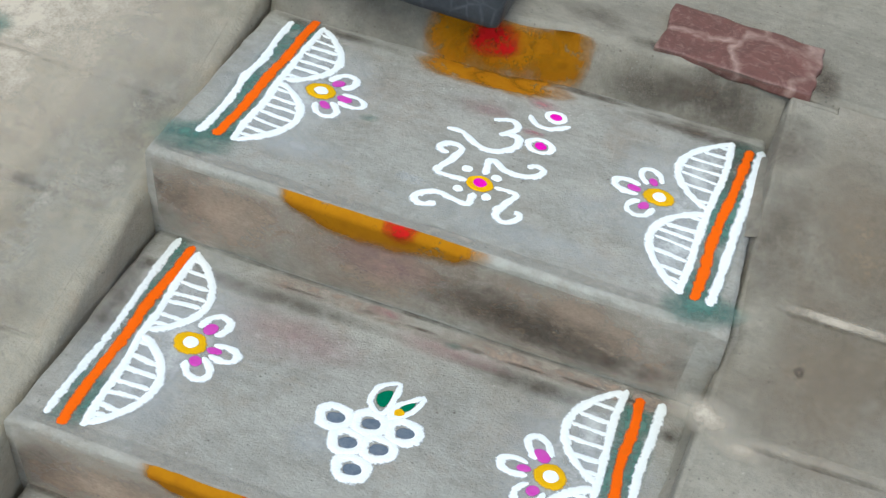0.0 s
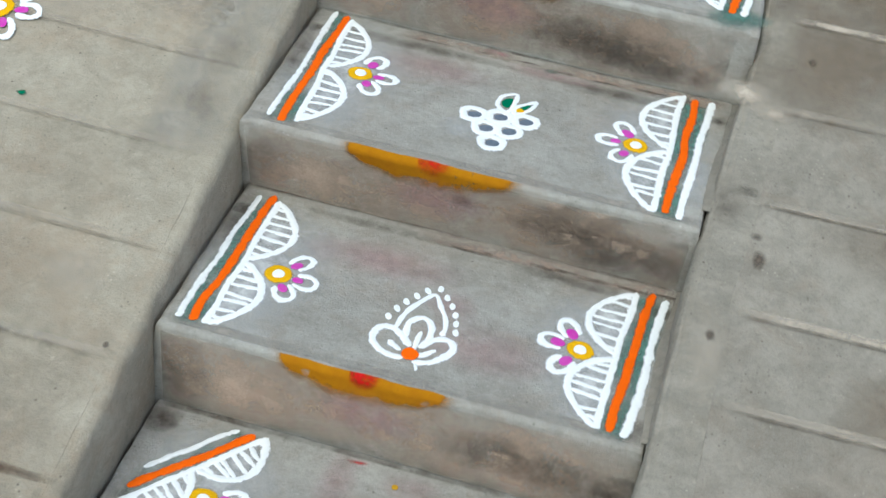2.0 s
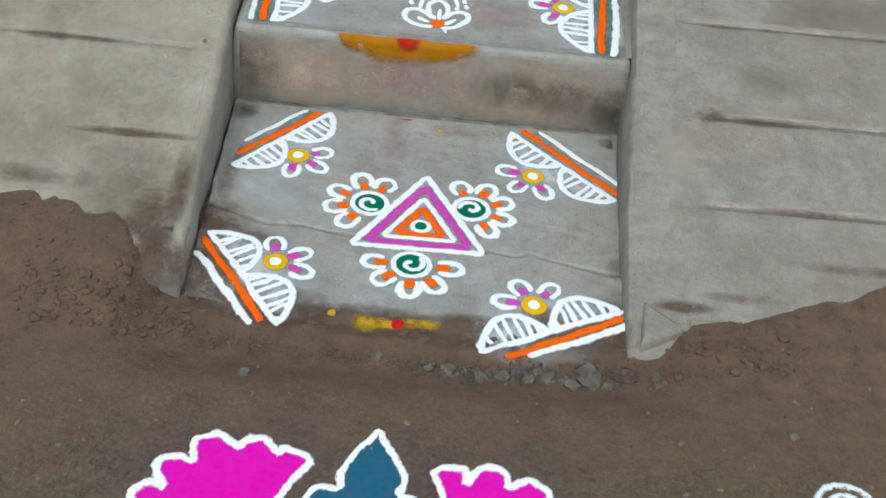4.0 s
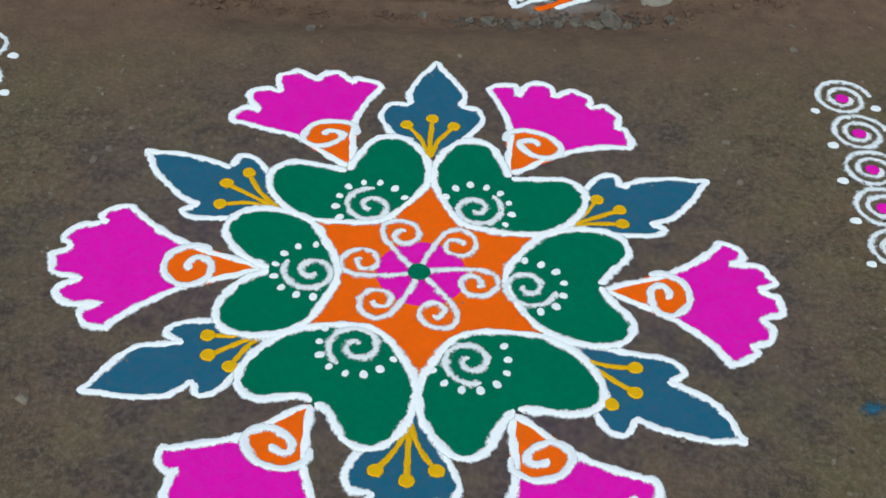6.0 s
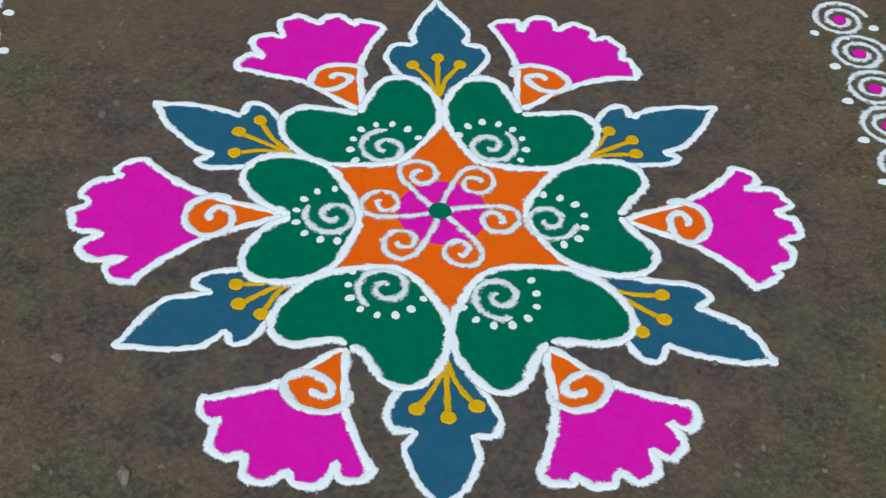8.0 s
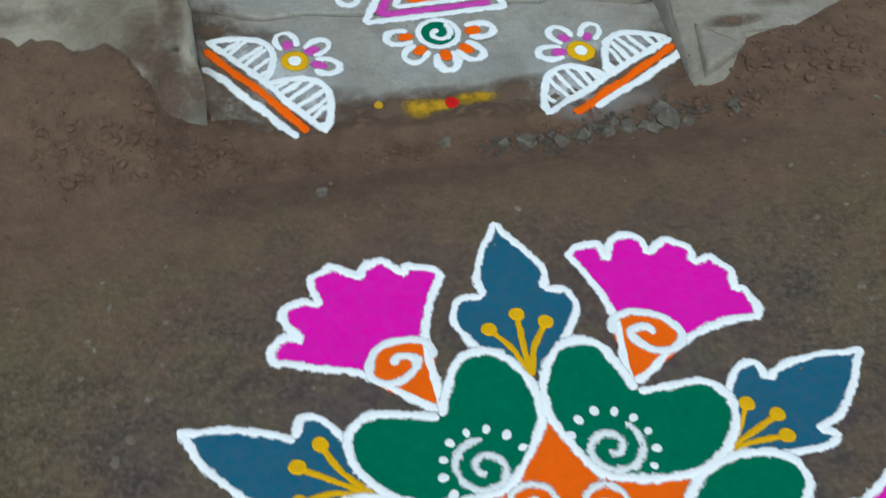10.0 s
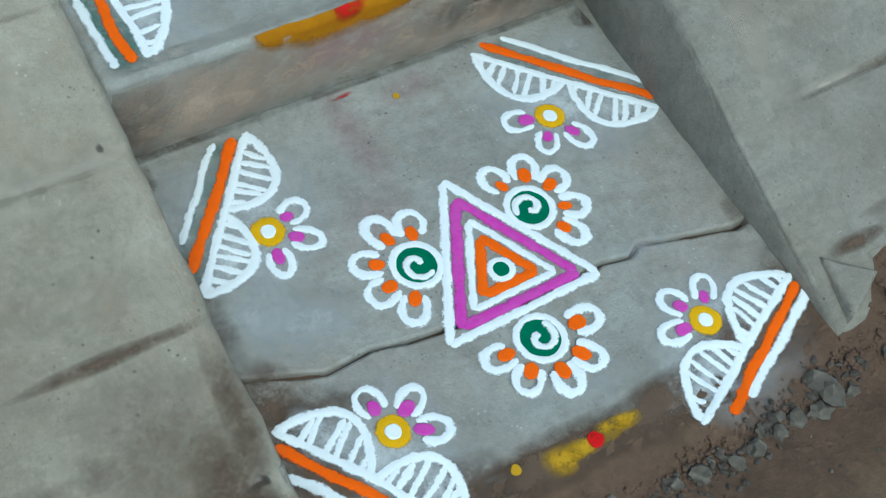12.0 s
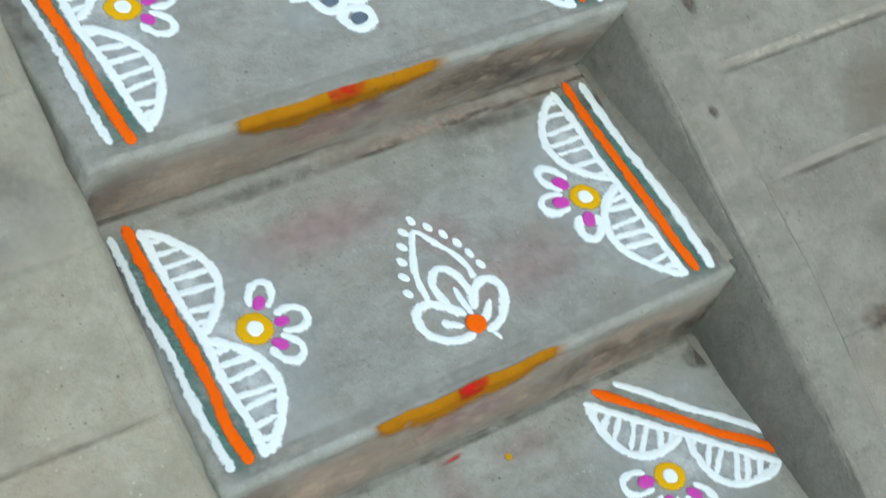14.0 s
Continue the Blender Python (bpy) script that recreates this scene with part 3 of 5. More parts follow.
def petal_loop(c, out, length, width, width_line, surface, parent, inner, name="petal"):
    """A loop petal of white powder with a stroke of colour inside; out: degrees outwards, c: its root."""
    ca, sa = math.cos(radians(out)), math.sin(radians(out))
    pts = [(0.20, 0.34), (0.44, 0.46), (0.72, 0.47), (0.95, 0.27), (1.0, 0.0), (0.95, -0.27), (0.72, -0.47), (0.44, -0.46), (0.20, -0.34)]
    w = Powder(surface)
    loop = [(c[0] + u * length * ca - v * width * sa, c[1] + u * length * sa + v * width * ca) for u, v in pts]
    w.stroke(loop, width_line * random.uniform(0.95, 1.15), 0.0024, rough=0.4)
    ob = w.make(name, WHITE, parent)
    p = Powder(surface)
    long = random.uniform(0.17, 0.23) * length
    at = random.uniform(0.30, 0.40) * length
    p.disc((c[0] + at * ca, c[1] + at * sa), long, 0.0018, squash=random.uniform(0.55, 0.75), turn=radians(out + random.uniform(-14, 14)))
    p.make("petal_heart", inner, ob)
    return ob


def flower(surface, c, inward, parent, size=1.0, spread=58, petals=3):
    ring = Powder(surface)
    ring.stroke([polar(c, a, 0.0145 * size) for a in range(0, 360, 40)], 0.0125 * size, 0.0024, closed=True)
    head = ring.make("flower_ring", YELLOW, parent, "yellow powder ring")
    dot = Powder(surface)
    dot.disc(c, 0.0085 * size, 0.003)
    dot.make("flower_eye", WHITE, parent)
    for i in range(petals):
        a = inward + spread * (i - (petals - 1) / 2) + random.uniform(-6, 6)
        petal_loop(polar(c, a, 0.019 * size), a, random.uniform(0.044, 0.051) * size, random.uniform(0.027, 0.032) * size, 0.0095 * size, surface, parent, ROSE_PINK)


def border(surface, z, white, orange, base, centre, peak, teal=0.75, bars=7, size=1.0, line=0.0120):
    """Two straight lines, a pair of barred lobes on a base line, and a flower where the lobes meet."""
    ob = thing("floor_drawing", (centre[0], centre[1], z), "scalloped border drawn in white, orange and pink powder", "floor drawing", group="border drawings on the steps")
    (ux, uy), k = unit(*base)
    mid = along(*base, 0.5)
    nx, ny = -uy, ux
    if (centre[0] - mid[0]) * nx + (centre[1] - mid[1]) * ny < 0:
        nx, ny = -nx, -ny
    inward = math.degrees(math.atan2(ny, nx))
    if teal:
        g = Powder(surface)
        g.band(white, base, teal, z * 9 + centre[0])
        g.make("green_ground", TEAL, ob, "thin strewn teal powder")
    haze = Powder(surface)
    haze.patch((centre[0] * 0.5 + mid[0] * 0.5, centre[1] * 0.5 + mid[1] * 0.5), k * 0.55, 0.11, math.atan2(uy, ux), 0.0001, 0.62, seed=centre[0] * 7 + z)
    haze.make("powder_haze", SMUDGE, ob, "faint white powder dust")
    for pair, mat, name, w in ((white, THIN_WHITE if line < 0.01 else WHITE, "outer_line", line), (orange, ORANGE, "orange_line", 0.0125), (base, WHITE, "base_line", 0.0105)):
        s = Powder(surface)
        (lx, ly), q = unit(*pair)
        pts = [(along(*pair, t)[0] - ly * random.uniform(-0.003, 0.003), along(*pair, t)[1] + lx * random.uniform(-0.003, 0.003)) for t in (0, 0.18, 0.36, 0.52, 0.68, 0.85, 1)]
        s.stroke(pts, w, 0.0026)
        s.make(name, mat, ob)
    for lobe in (0, 1):
        a, b = along(*base, lobe * 0.5 + 0.01), along(*base, lobe * 0.5 + 0.49)
        half = k * 0.24
        c = along(a, b, 0.5)
        prof = lambda u: 1.06 * peak * math.sin(math.pi * u) ** 0.7 if 0 < u < 1 else 0.0
        skew = lambda u: u ** 1.12 if lobe == 0 else 1 - (1 - u) ** 1.12
        arc = []
        for i in range(15):
            u = 0.5 - 0.5 * math.cos(math.pi * i / 14)
            v = -0.97 + 1.94 * u
            arc.append((c[0] + ux * half * v + nx * prof(skew(u)), c[1] + uy * half * v + ny * prof(skew(u))))
        s = Powder(surface)
        s.stroke(arc, 0.0115, 0.0025)
        lobe_ob = s.make("lobe", WHITE, ob)
        s = Powder(surface)
        s.patch((c[0] + nx * peak * 0.45, c[1] + ny * peak * 0.45), half * 0.95, peak * 0.6, math.atan2(uy, ux), 0.0007, random.uniform(0.45, 1.0), seed=c[0] * 11 + c[1])
        s.make("lobe_dust", SMUDGE, lobe_ob)
        for i in range(bars):
            t = (i + 0.8 + random.uniform(-0.15, 0.15)) / (bars + 0.6)
            tall = prof(skew(t))
            p0 = (c[0] + ux * half * (2 * t - 1), c[1] + uy * half * (2 * t - 1))
            lean = random.uniform(-0.006, 0.006)
            s = Powder(surface)
            s.stroke([p0, (p0[0] + nx * tall * 0.5 + ux * lean * 0.7, p0[1] + ny * tall * 0.5 + uy * lean * 0.7),
                      (p0[0] + nx * tall * 0.96 + ux * lean, p0[1] + ny * tall * 0.96 + uy * lean)], random.uniform(0.0072, 0.0094), 0.0018, cover=random.uniform(0.8, 1.0))
            s.make("bar", WHITE, lobe_ob)
    flower(surface, centre, inward, ob, size, 62)
    return ob


T1, T2, T3 = (level(z) for z in TOPS)
border(T1, TOPS[0], ((-0.338, 0.288), (-0.347, -0.049)), ((-0.313, 0.296), (-0.324, -0.051)), ((-0.299, 0.284), (-0.302, -0.050)), (-0.240, 0.104), 0.050, line=0.0098)
border(T1, TOPS[0], ((0.356, 0.280), (0.334, -0.056)), ((0.332, 0.289), (0.309, -0.054)), ((0.306, 0.281), (0.291, -0.053)), (0.242, 0.109), 0.056)
border(T2, TOPS[1], ((-0.332, 0.668), (-0.331, 0.289)), ((-0.311, 0.660), (-0.312, 0.284)), ((-0.301, 0.652), (-0.287, 0.291)), (-0.234, 0.481), 0.050, line=0.0098)
border(T2, TOPS[1], ((0.355, 0.657), (0.337, 0.281)), ((0.331, 0.653), (0.318, 0.288)), ((0.306, 0.660), (0.298, 0.281)), (0.247, 0.462), 0.055, teal=0.9)
border(T3, TOPS[2], ((-0.324, 1.023), (-0.327, 0.678)), ((-0.297, 1.056), (-0.304, 0.681)), ((-0.278, 1.033), (-0.281, 0.683)), (-0.222, 0.863), 0.052, teal=0.9, line=0.0105)
border(T3, TOPS[2], ((0.394, 1.062), (0.370, 0.655)), ((0.377, 1.055), (0.346, 0.660)), ((0.352, 1.062), (0.328, 0.662)), (0.271, 0.862), 0.058, teal=1.0)
border(landing_z, LAND, ((-0.232, -0.077), (-0.338, -0.201)), ((-0.203, -0.078), (-0.341, -0.240)), ((-0.183, -0.078), (-0.348, -0.276)), (-0.231, -0.225), 0.048, teal=0.45, line=0.0092)
border(landing_z, LAND, ((0.217, -0.077), (0.371, -0.232)), ((0.181, -0.074), (0.361, -0.255)), ((0.160, -0.085), (0.356, -0.276)), (0.202, -0.221), 0.050, teal=0.3, line=0.0105)
border(landing_z, LAND, ((0.363, -0.602), (0.189, -0.688)), ((0.348, -0.586), (0.153, -0.697)), ((0.348, -0.572), (0.112, -0.689)), (0.201, -0.577), 0.052, teal=0)
border(landing_z, LAND, ((-0.367, -0.521), (-0.253, -0.673)), ((-0.360, -0.483), (-0.236, -0.667)), ((-0.354, -0.465), (-0.210, -0.672)), (-0.232, -0.529), 0.055, teal=0)

# ---------------------------------------------------------------- triangle drawing on the landing
tri = thing("floor_drawing", (0.004, -0.399, LAND), "triangle with curled circles and petals in coloured powder", "floor drawing")
A, B, C = (0.008, -0.252), (0.116, -0.459), (-0.112, -0.463)
MID = (0.004, -0.399)


def triangle(scale, width, mat, name, h=0.0026, shift=(0, 0)):
    s = Powder(landing_z)
    p = [(MID[0] + (q[0] - MID[0]) * scale + shift[0], MID[1] + (q[1] - MID[1]) * scale + shift[1]) for q in (A, B, C)]
    for a, b in zip(p, p[1:] + p[:1]):
        s.stroke([a, along(a, b, 0.33), along(a, b, 0.66), b], width, h)
    s.make(name, mat, tri)


triangle(1.0, 0.0118, WHITE, "outer_triangle")
triangle(0.785, 0.0135, ROSE_PINK, "pink_triangle")
triangle(0.55, 0.0098, WHITE, "inner_triangle")
triangle(0.36, 0.0135, ORANGE, "orange_triangle", 0.0022)
s = Powder(landing_z)
s.stroke([polar(MID, a, 0.0135) for a in range(0, 360, 40)], 0.010, 0.003, closed=True)
s.make("centre_ring", WHITE, tri)
s = Powder(landing_z)
s.disc(MID, 0.0095, 0.0026)
s.make("centre_dot", GREEN, tri)
for c, out, turn in (((0.091, -0.336), 23, 200), ((-0.089, -0.347), 150, 320), ((-0.006, -0.504), 268, 60)):
    s = Powder(landing_z)
    s.stroke([polar(c, a, 0.0305) for a in range(0, 360, 30)], 0.0095, 0.0026, closed=True)
    ring = s.make("curl_ring", WHITE, tri)
    s = Powder(landing_z)
    s.fill([polar(c, a, 0.0255) for a in range(0, 360, 30)], 0.0008)
    s.make("curl_disc", GREEN, ring)
    s = Powder(landing_z, 0.0016)
    s.stroke(spiral(c, 0.003, 0.0225, turn, 1.0), 0.0085, 0.003)
    s.make("curl", WHITE, ring)
    for i in range(5):
        a = out + (i - 2) * 43.5 + random.uniform(-4, 4)
        petal_loop(polar(c, a, 0.033), a, random.uniform(0.045, 0.053), random.uniform(0.031, 0.035), 0.0105, landing_z, tri, ORANGE)

# ---------------------------------------------------------------- large rangoli on the ground
rangoli = thing("rangoli", (*RANGOLI, 0.083), "large six-petalled rangoli in green, orange, pink and blue powder", "floor drawing")
G = ground_z
TILT = -4.5


def ray(axis, jitter=0.0):
    """Points around the rangoli's centre: degrees off an axis, and radius."""
    return lambda d, r: polar(RANGOLI, axis + d, r * (1 + jitter * wobble(axis + d * 0.1, r, 3)))


s = Powder(G)
s.patch(RANGOLI, 0.66, 0.66, 0.3, 0.0001, 0.42, rings=8, lobes=0.15, seed=4.0)
s.make("powder_haze", LILAC, rangoli, "faint lilac dust round the petals")
s = Powder(G)
s.fill([polar(RANGOLI, a, 0.2) for a in range(0, 360, 15)], 0.0006)
s.make("orange_star", ORANGE, rangoli)
s = Powder(G)
s.fill([polar((RANGOLI[0] + 0.004, RANGOLI[1]), a, 0.062) for a in range(0, 360, 15)], 0.0012)
s.make("pink_disc", PINK, rangoli)
# axis, half width, apex, outer radius of the pink fans
FANS = ((-6.2, 15.0, 0.262, 0.520), (57.1, 16.2, 0.259, 0.515), (113.6, 16.4, 0.246, 0.502), (178.9, 15.6, 0.217, 0.515), (-120.8, 14.8, 0.284, 0.516), (-66.0, 13.8, 0.280, 0.520))
CURLS = ((-10.0, 0.153), (57.1, 0.160), (116.4, 0.152), (180.8, 0.150), (-121.0, 0.166), (-69.0, 0.178))
# axis, degrees to the neighbour on each side, size
for k, (axis, lo, hi, size) in enumerate(((-5.2, 28.5, 29, 1.01), (55, 31, 28, 1.02), (115.2, 31, 31.5, 0.995), (179.5, 33.5, 34, 0.95), (-120.6, 26, 28.5, 1.06), (-64.9, 27, 30, 1.09))):
    P = ray(axis, 0.02)
    half = [(0, 0.120), (11, 0.128), (21, 0.152), (28.0, 0.190), (28.2, 0.232), (24.6, 0.275), (19.5, 0.301), (12.8, 0.300), (5.5, 0.266)]
    right = [P(d * hi / 29, r * size) for d, r in half] + [P(0.3, FANS[k][2] - 0.008)]
    left = [P(-d * lo / 29, r * size) for d, r in half[1:]] + [P(-0.3, FANS[k][2] - 0.008)]
    s = Powder(G, 0.0014)
    s.fill(curve(left[::-1] + right, 0.006), 0.0016, smooth_curve=False)
    leaf = s.make("green_petal", GREEN, rangoli)
    s = Powder(G, 0.0031)
    s.stroke(left[::-1] + right, 0.0102, 0.003, rough=0.36, chalk=True)
    s.make("outline", CHALK, leaf)
    c = polar(RANGOLI, *CURLS[k])
    s = Powder(G, 0.0033)
    s.stroke(spiral(c, 0.005, 0.041, axis + 160, 1.55 if k in (0, 1, 4, 5) else -1.55), 0.0092, 0.0032, cover=0.84, chalk=True)
    s.make("spiral", THIN_WHITE, leaf)
    for i in range(8):
        s = Powder(G, 0.0033)
        s.disc(polar(c, axis + (i - 3.5) * 27, 0.052 + random.uniform(-0.002, 0.002)), random.uniform(0.0048, 0.0062), 0.003, squash=0.75, turn=radians(axis + (i - 3.5) * 27))
        s.make("dot", WHITE, leaf)

# blue leaves: axis, tip, then for each side its lobe, its neck and its belly (degrees off the axis, radius)
LEAVES = ((25.3, 0.490, ((12.2, 0.355), (6.3, 0.366), (5.8, 0.409)), ((-11.4, 0.360), (-7.3, 0.363), (-6.9, 0.409))),
          (85.3, 0.494, ((13.1, 0.356), (5.2, 0.386), (5.3, 0.422)), ((-12.8, 0.365), (-6.5, 0.387), (-6.6, 0.424))),
          (147.9, 0.477, ((-12.9, 0.345), (-6.0, 0.353), (-4.6, 0.399)), ((13.9, 0.350), (9.0, 0.342), (7.2, 0.394))),
          (-152.8, 0.483, ((-9.5, 0.340), (-3.6, 0.345), (-5.8, 0.407)), ((12.7, 0.350), (7.3, 0.357), (7.5, 0.404))),
          (-95.0, 0.500, ((-10.8, 0.365), (-4.6, 0.383), (-6.3, 0.415)), ((11.3, 0.370), (5.4, 0.385), (5.9, 0.423))),
          (-36.0, 0.506, ((10.5, 0.370), (4.6, 0.377), (4.6, 0.438)), ((-14.0, 0.368), (-7.5, 0.373), (-5.4, 0.432))))
# yellow stamens: middle one's turn, spread, reach
STAMENS = ((-0.3, 5.6, 0.333), (0.0, 6.5, 0.348), (-0.5, 7.5, 0.337), (2.6, 5.8, 0.325), (1.4, 6.1, 0.364), (-1.7, 6.0, 0.350))
for k, ((axis, wide, apex, outer), (leaf_axis, tip, *sides)) in enumerate(zip(FANS, LEAVES)):
    Q = ray(axis, 0.02)
    P = lambda d, r, Q=Q, w=wide / 15.2, a=apex, o=outer: Q(d * w, a + (r - 0.25) * (o - 0.008 - a) / 0.253)
    # pink fan
    side = [(0, 0.250), (2.8, 0.275), (5.2, 0.315), (7.8, 0.355), (11.4, 0.396), (14.8, 0.430)]
    rim = []
    for d, r in ((13.1, 0.461), (6.9, 0.490), (0.0, 0.504), (-6.9, 0.490), (-13.1, 0.461)):
        r += random.uniform(-0.004, 0.006)
        low = 0.0008 * d
        rim += [(d + 2.6, r - 0.016 - low), (d + 1.7, r - 0.003 - low * 0.6), (d, r), (d - 1.7, r - 0.003 + low * 0.6), (d - 2.6, r - 0.016 + low), (d - 3.3, r - 0.025 + low * 0.8 + random.uniform(-0.005, 0.003))]
    rim = rim[:-1]
    run = [P(d, r) for d, r in side] + [P(d, r) for d, r in rim] + [P(-d, r) for d, r in side[::-1]]
    s = Powder(G)
    s.fill(curve(run, 0.005), 0.0012, smooth_curve=False)
    fan = s.make("pink_flower", PINK, rangoli)
    s = Powder(G, 0.0015)
    s.stroke(run, 0.0098, 0.003, rough=0.36, chalk=True)
    s.make("outline", CHALK, fan)
    cap = [(0, 0.25), (4.0, 0.29), (6.6, 0.325), (5.6, 0.352), (2, 0.366), (-2, 0.366), (-5.6, 0.352), (-6.6, 0.325), (-4.0, 0.29)]
    s = Powder(G, 0.0014)
    s.fill([P(d, r) for d, r in cap], 0.0008)
    s.make("orange_stem", ORANGE, fan)
    flip = 1 if k in (0, 1, 4) else -1
    s = Powder(G, 0.0023)
    s.stroke([P(flip * d, r) for d, r in ((6.5, 0.318), (7.2, 0.34), (4, 0.362), (-1.5, 0.369), (-6, 0.352), (-6.4, 0.33), (-3.4, 0.314), (1.5, 0.316), (3.2, 0.331), (0.6, 0.343), (-1.6, 0.336))],
             0.0105, 0.0034)
    s.make("curl", WHITE, fan)
    # blue leaf between two fans
    Q = ray(leaf_axis, 0.02)
    P = Q
    edges = []
    for (dl, rl), (dn, rn), (db, rb) in sides:
        lobe = [(0.5 * dl, 0.262), (0.86 * dl, rl - 0.042), (dl, rl - 0.006), (0.93 * dl, rl + 0.012), (0.6 * dl + 0.4 * dn, 0.5 * (rl + rn) + 0.014), (dn, rn)]
        belly = [(dn, rn), (0.5 * (dn + db) * 1.06, 0.5 * (rn + rb)), (db, rb), (0.56 * db, rb + 0.5 * (tip - rb)), (0.15 * db, rb + 0.82 * (tip - rb)), (0, tip + 0.005)]
        edges.append(([P(d, r) for d, r in lobe], [P(d, r) for d, r in belly]))
    runs = [curve(lobe, 0.005) + curve(belly, 0.005) for lobe, belly in edges]
    s = Powder(G)
    s.fill(runs[0] + runs[1][::-1], 0.0009, smooth_curve=False)
    leaf = s.make("blue_leaf", BLUE, rangoli)
    s = Powder(G, 0.0012)
    for lobe, belly in edges:
        s.stroke(lobe, 0.0088, 0.003, rough=0.36, chalk=True)
        s.stroke(belly, 0.0085, 0.003, rough=0.36, chalk=True)
    s.make("outline", CHALK, leaf)
    mid, spread, reach = STAMENS[k]
    for d, r in ((mid + spread, reach - 0.017), (mid, reach), (mid - spread, reach - 0.013)):
        d += random.uniform(-0.5, 0.5)
        s = Powder(G, 0.0014)
        s.stroke([P(mid * 0.6 + d * 0.05, reach - 0.095), P(mid * 0.5 + d * 0.4, reach - 0.055), P(d, r)], 0.0075, 0.0026)
        s.disc(P(d, r), 0.0088, 0.0034)
        s.make("stamen", YELLOW, leaf)

for k in range(6):
    P = ray(TILT + 60 * k)
    s = Powder(G, 0.0022)
    s.stroke([P(16, 0.012), P(14, 0.035), P(11, 0.062), P(8, 0.09), P(0, 0.109), P(-12, 0.110), P(-23, 0.097), P(-27, 0.076), P(-15, 0.061), P(-2, 0.066), P(-1, 0.082), P(-11, 0.090), P(-15, 0.081)], 0.0084, 0.0034, cover=0.9, chalk=True)
    s.make("swirl", THIN_WHITE, rangoli)
s = Powder(G, 0.002)
s.disc(RANGOLI, 0.0145, 0.0045)
s.make("centre_dot", GREEN, rangoli)


# ---------------------------------------------------------------- chains of spirals beside the rangoli
def spiral_chain(x, y0, count, sign):
    ob = thing("floor_drawing", (x, y0, 0.083), "chain of white powder spirals with pink centres and dots", "floor drawing", group="drawings beside the rangoli")
    for i in range(count):
        c = (x + 0.006 * math.sin(i * 1.3), y0 - 0.0915 * i)
        s = Powder(G)
        r = random.uniform(0.046, 0.05)
        s.stroke(spiral(c, 0.012, r, 20 if sign > 0 else 160, -2.05 * sign), 0.0088, 0.0026, cover=0.82, chalk=True)
        one = s.make("spiral", THIN_WHITE, ob)
        s = Powder(G)
        s.disc(c, 0.0095, 0.002)
        s.make("pink_centre", PINK, one)
        for side in (-1, 1):
            s = Powder(G)
            s.disc((c[0] + side * (0.052 + random.uniform(-0.004, 0.004)), c[1] - 0.032 + random.uniform(-0.006, 0.006)), random.uniform(0.0065, 0.0085), 0.003, squash=0.8)
            s.make("dot", WHITE, one)


spiral_chain(0.641, -0.979, 11, 1)
spiral_chain(-0.775, -0.898, 11, -1)

# ---------------------------------------------------------------- centre drawings of the three treads
def drawing(z, c, label):
    return thing("floor_drawing", (c[0], c[1], z), label, "floor drawing")


lotus = drawing(TOPS[0], (0, 0.05), "small lotus bud outlined in white powder with an orange dot")
for name, w, pts in (
        ("bud", 0.0085, [(-0.035, 0.052), (-0.030, 0.089), (-0.017, 0.12), (0.003, 0.150), (0.018, 0.125), (0.032, 0.099), (0.037, 0.074), (0.033, 0.056)]),
        ("inner_petal", 0.0105, [(-0.014, 0.038), (-0.019, 0.068), (-0.006, 0.088), (0.009, 0.086), (0.018, 0.066), (0.019, 0.042), (0.009, 0.018)]),
        ("inner_stroke", 0.0075, [(0.004, 0.058), (0.003, 0.036), (0.004, 0.014)]),
        ("side_petal", 0.0115, [(-0.003, 0.018), (-0.019, 0.036), (-0.038, 0.050), (-0.058, 0.044), (-0.063, 0.021), (-0.052, 0.002), (-0.032, -0.009), (-0.007, -0.009)]),
        ("side_stroke", 0.0095, [(-0.037, 0.021), (-0.028, 0.014), (-0.012, 0.004)]),
        ("side_petal", 0.0115, [(0.010, 0.020), (0.028, 0.047), (0.049, 0.053), (0.059, 0.036), (0.048, 0.012), (0.028, -0.008), (0.004, -0.013)]),
        ("side_stroke", 0.0095, [(0.035, 0.025), (0.020, 0.008), (0.007, 0.001)]),
        ("tail", 0.005, [(0.012, -0.016), (0.017, -0.022), (0.018, -0.032)])):
    s = Powder(T1)
    s.stroke(pts, w, 0.0026)
    s.make(name, WHITE, lotus)
for side, n, a, b, bend in ((1, 6, (0.008, 0.166), (0.054, 0.074), 0.009), (-1, 5, (-0.010, 0.154), (-0.052, 0.073), 0.004)):
    for i in range(n):
        t = i / (n - 1)
        q = along(a, b, t)
        s = Powder(T1)
        s.disc((q[0] + side * bend * math.sin(math.pi * t), q[1] + 0.003 * math.sin(math.pi * t)), 0.0068, 0.0024, squash=0.55, turn=radians(100 if side > 0 else 120))
        s.make("dot", WHITE, lotus)
s = Powder(T1)
s.disc((0.001, 0.002), 0.0115, 0.0036)
s.make("orange_dot", ORANGE, lotus)

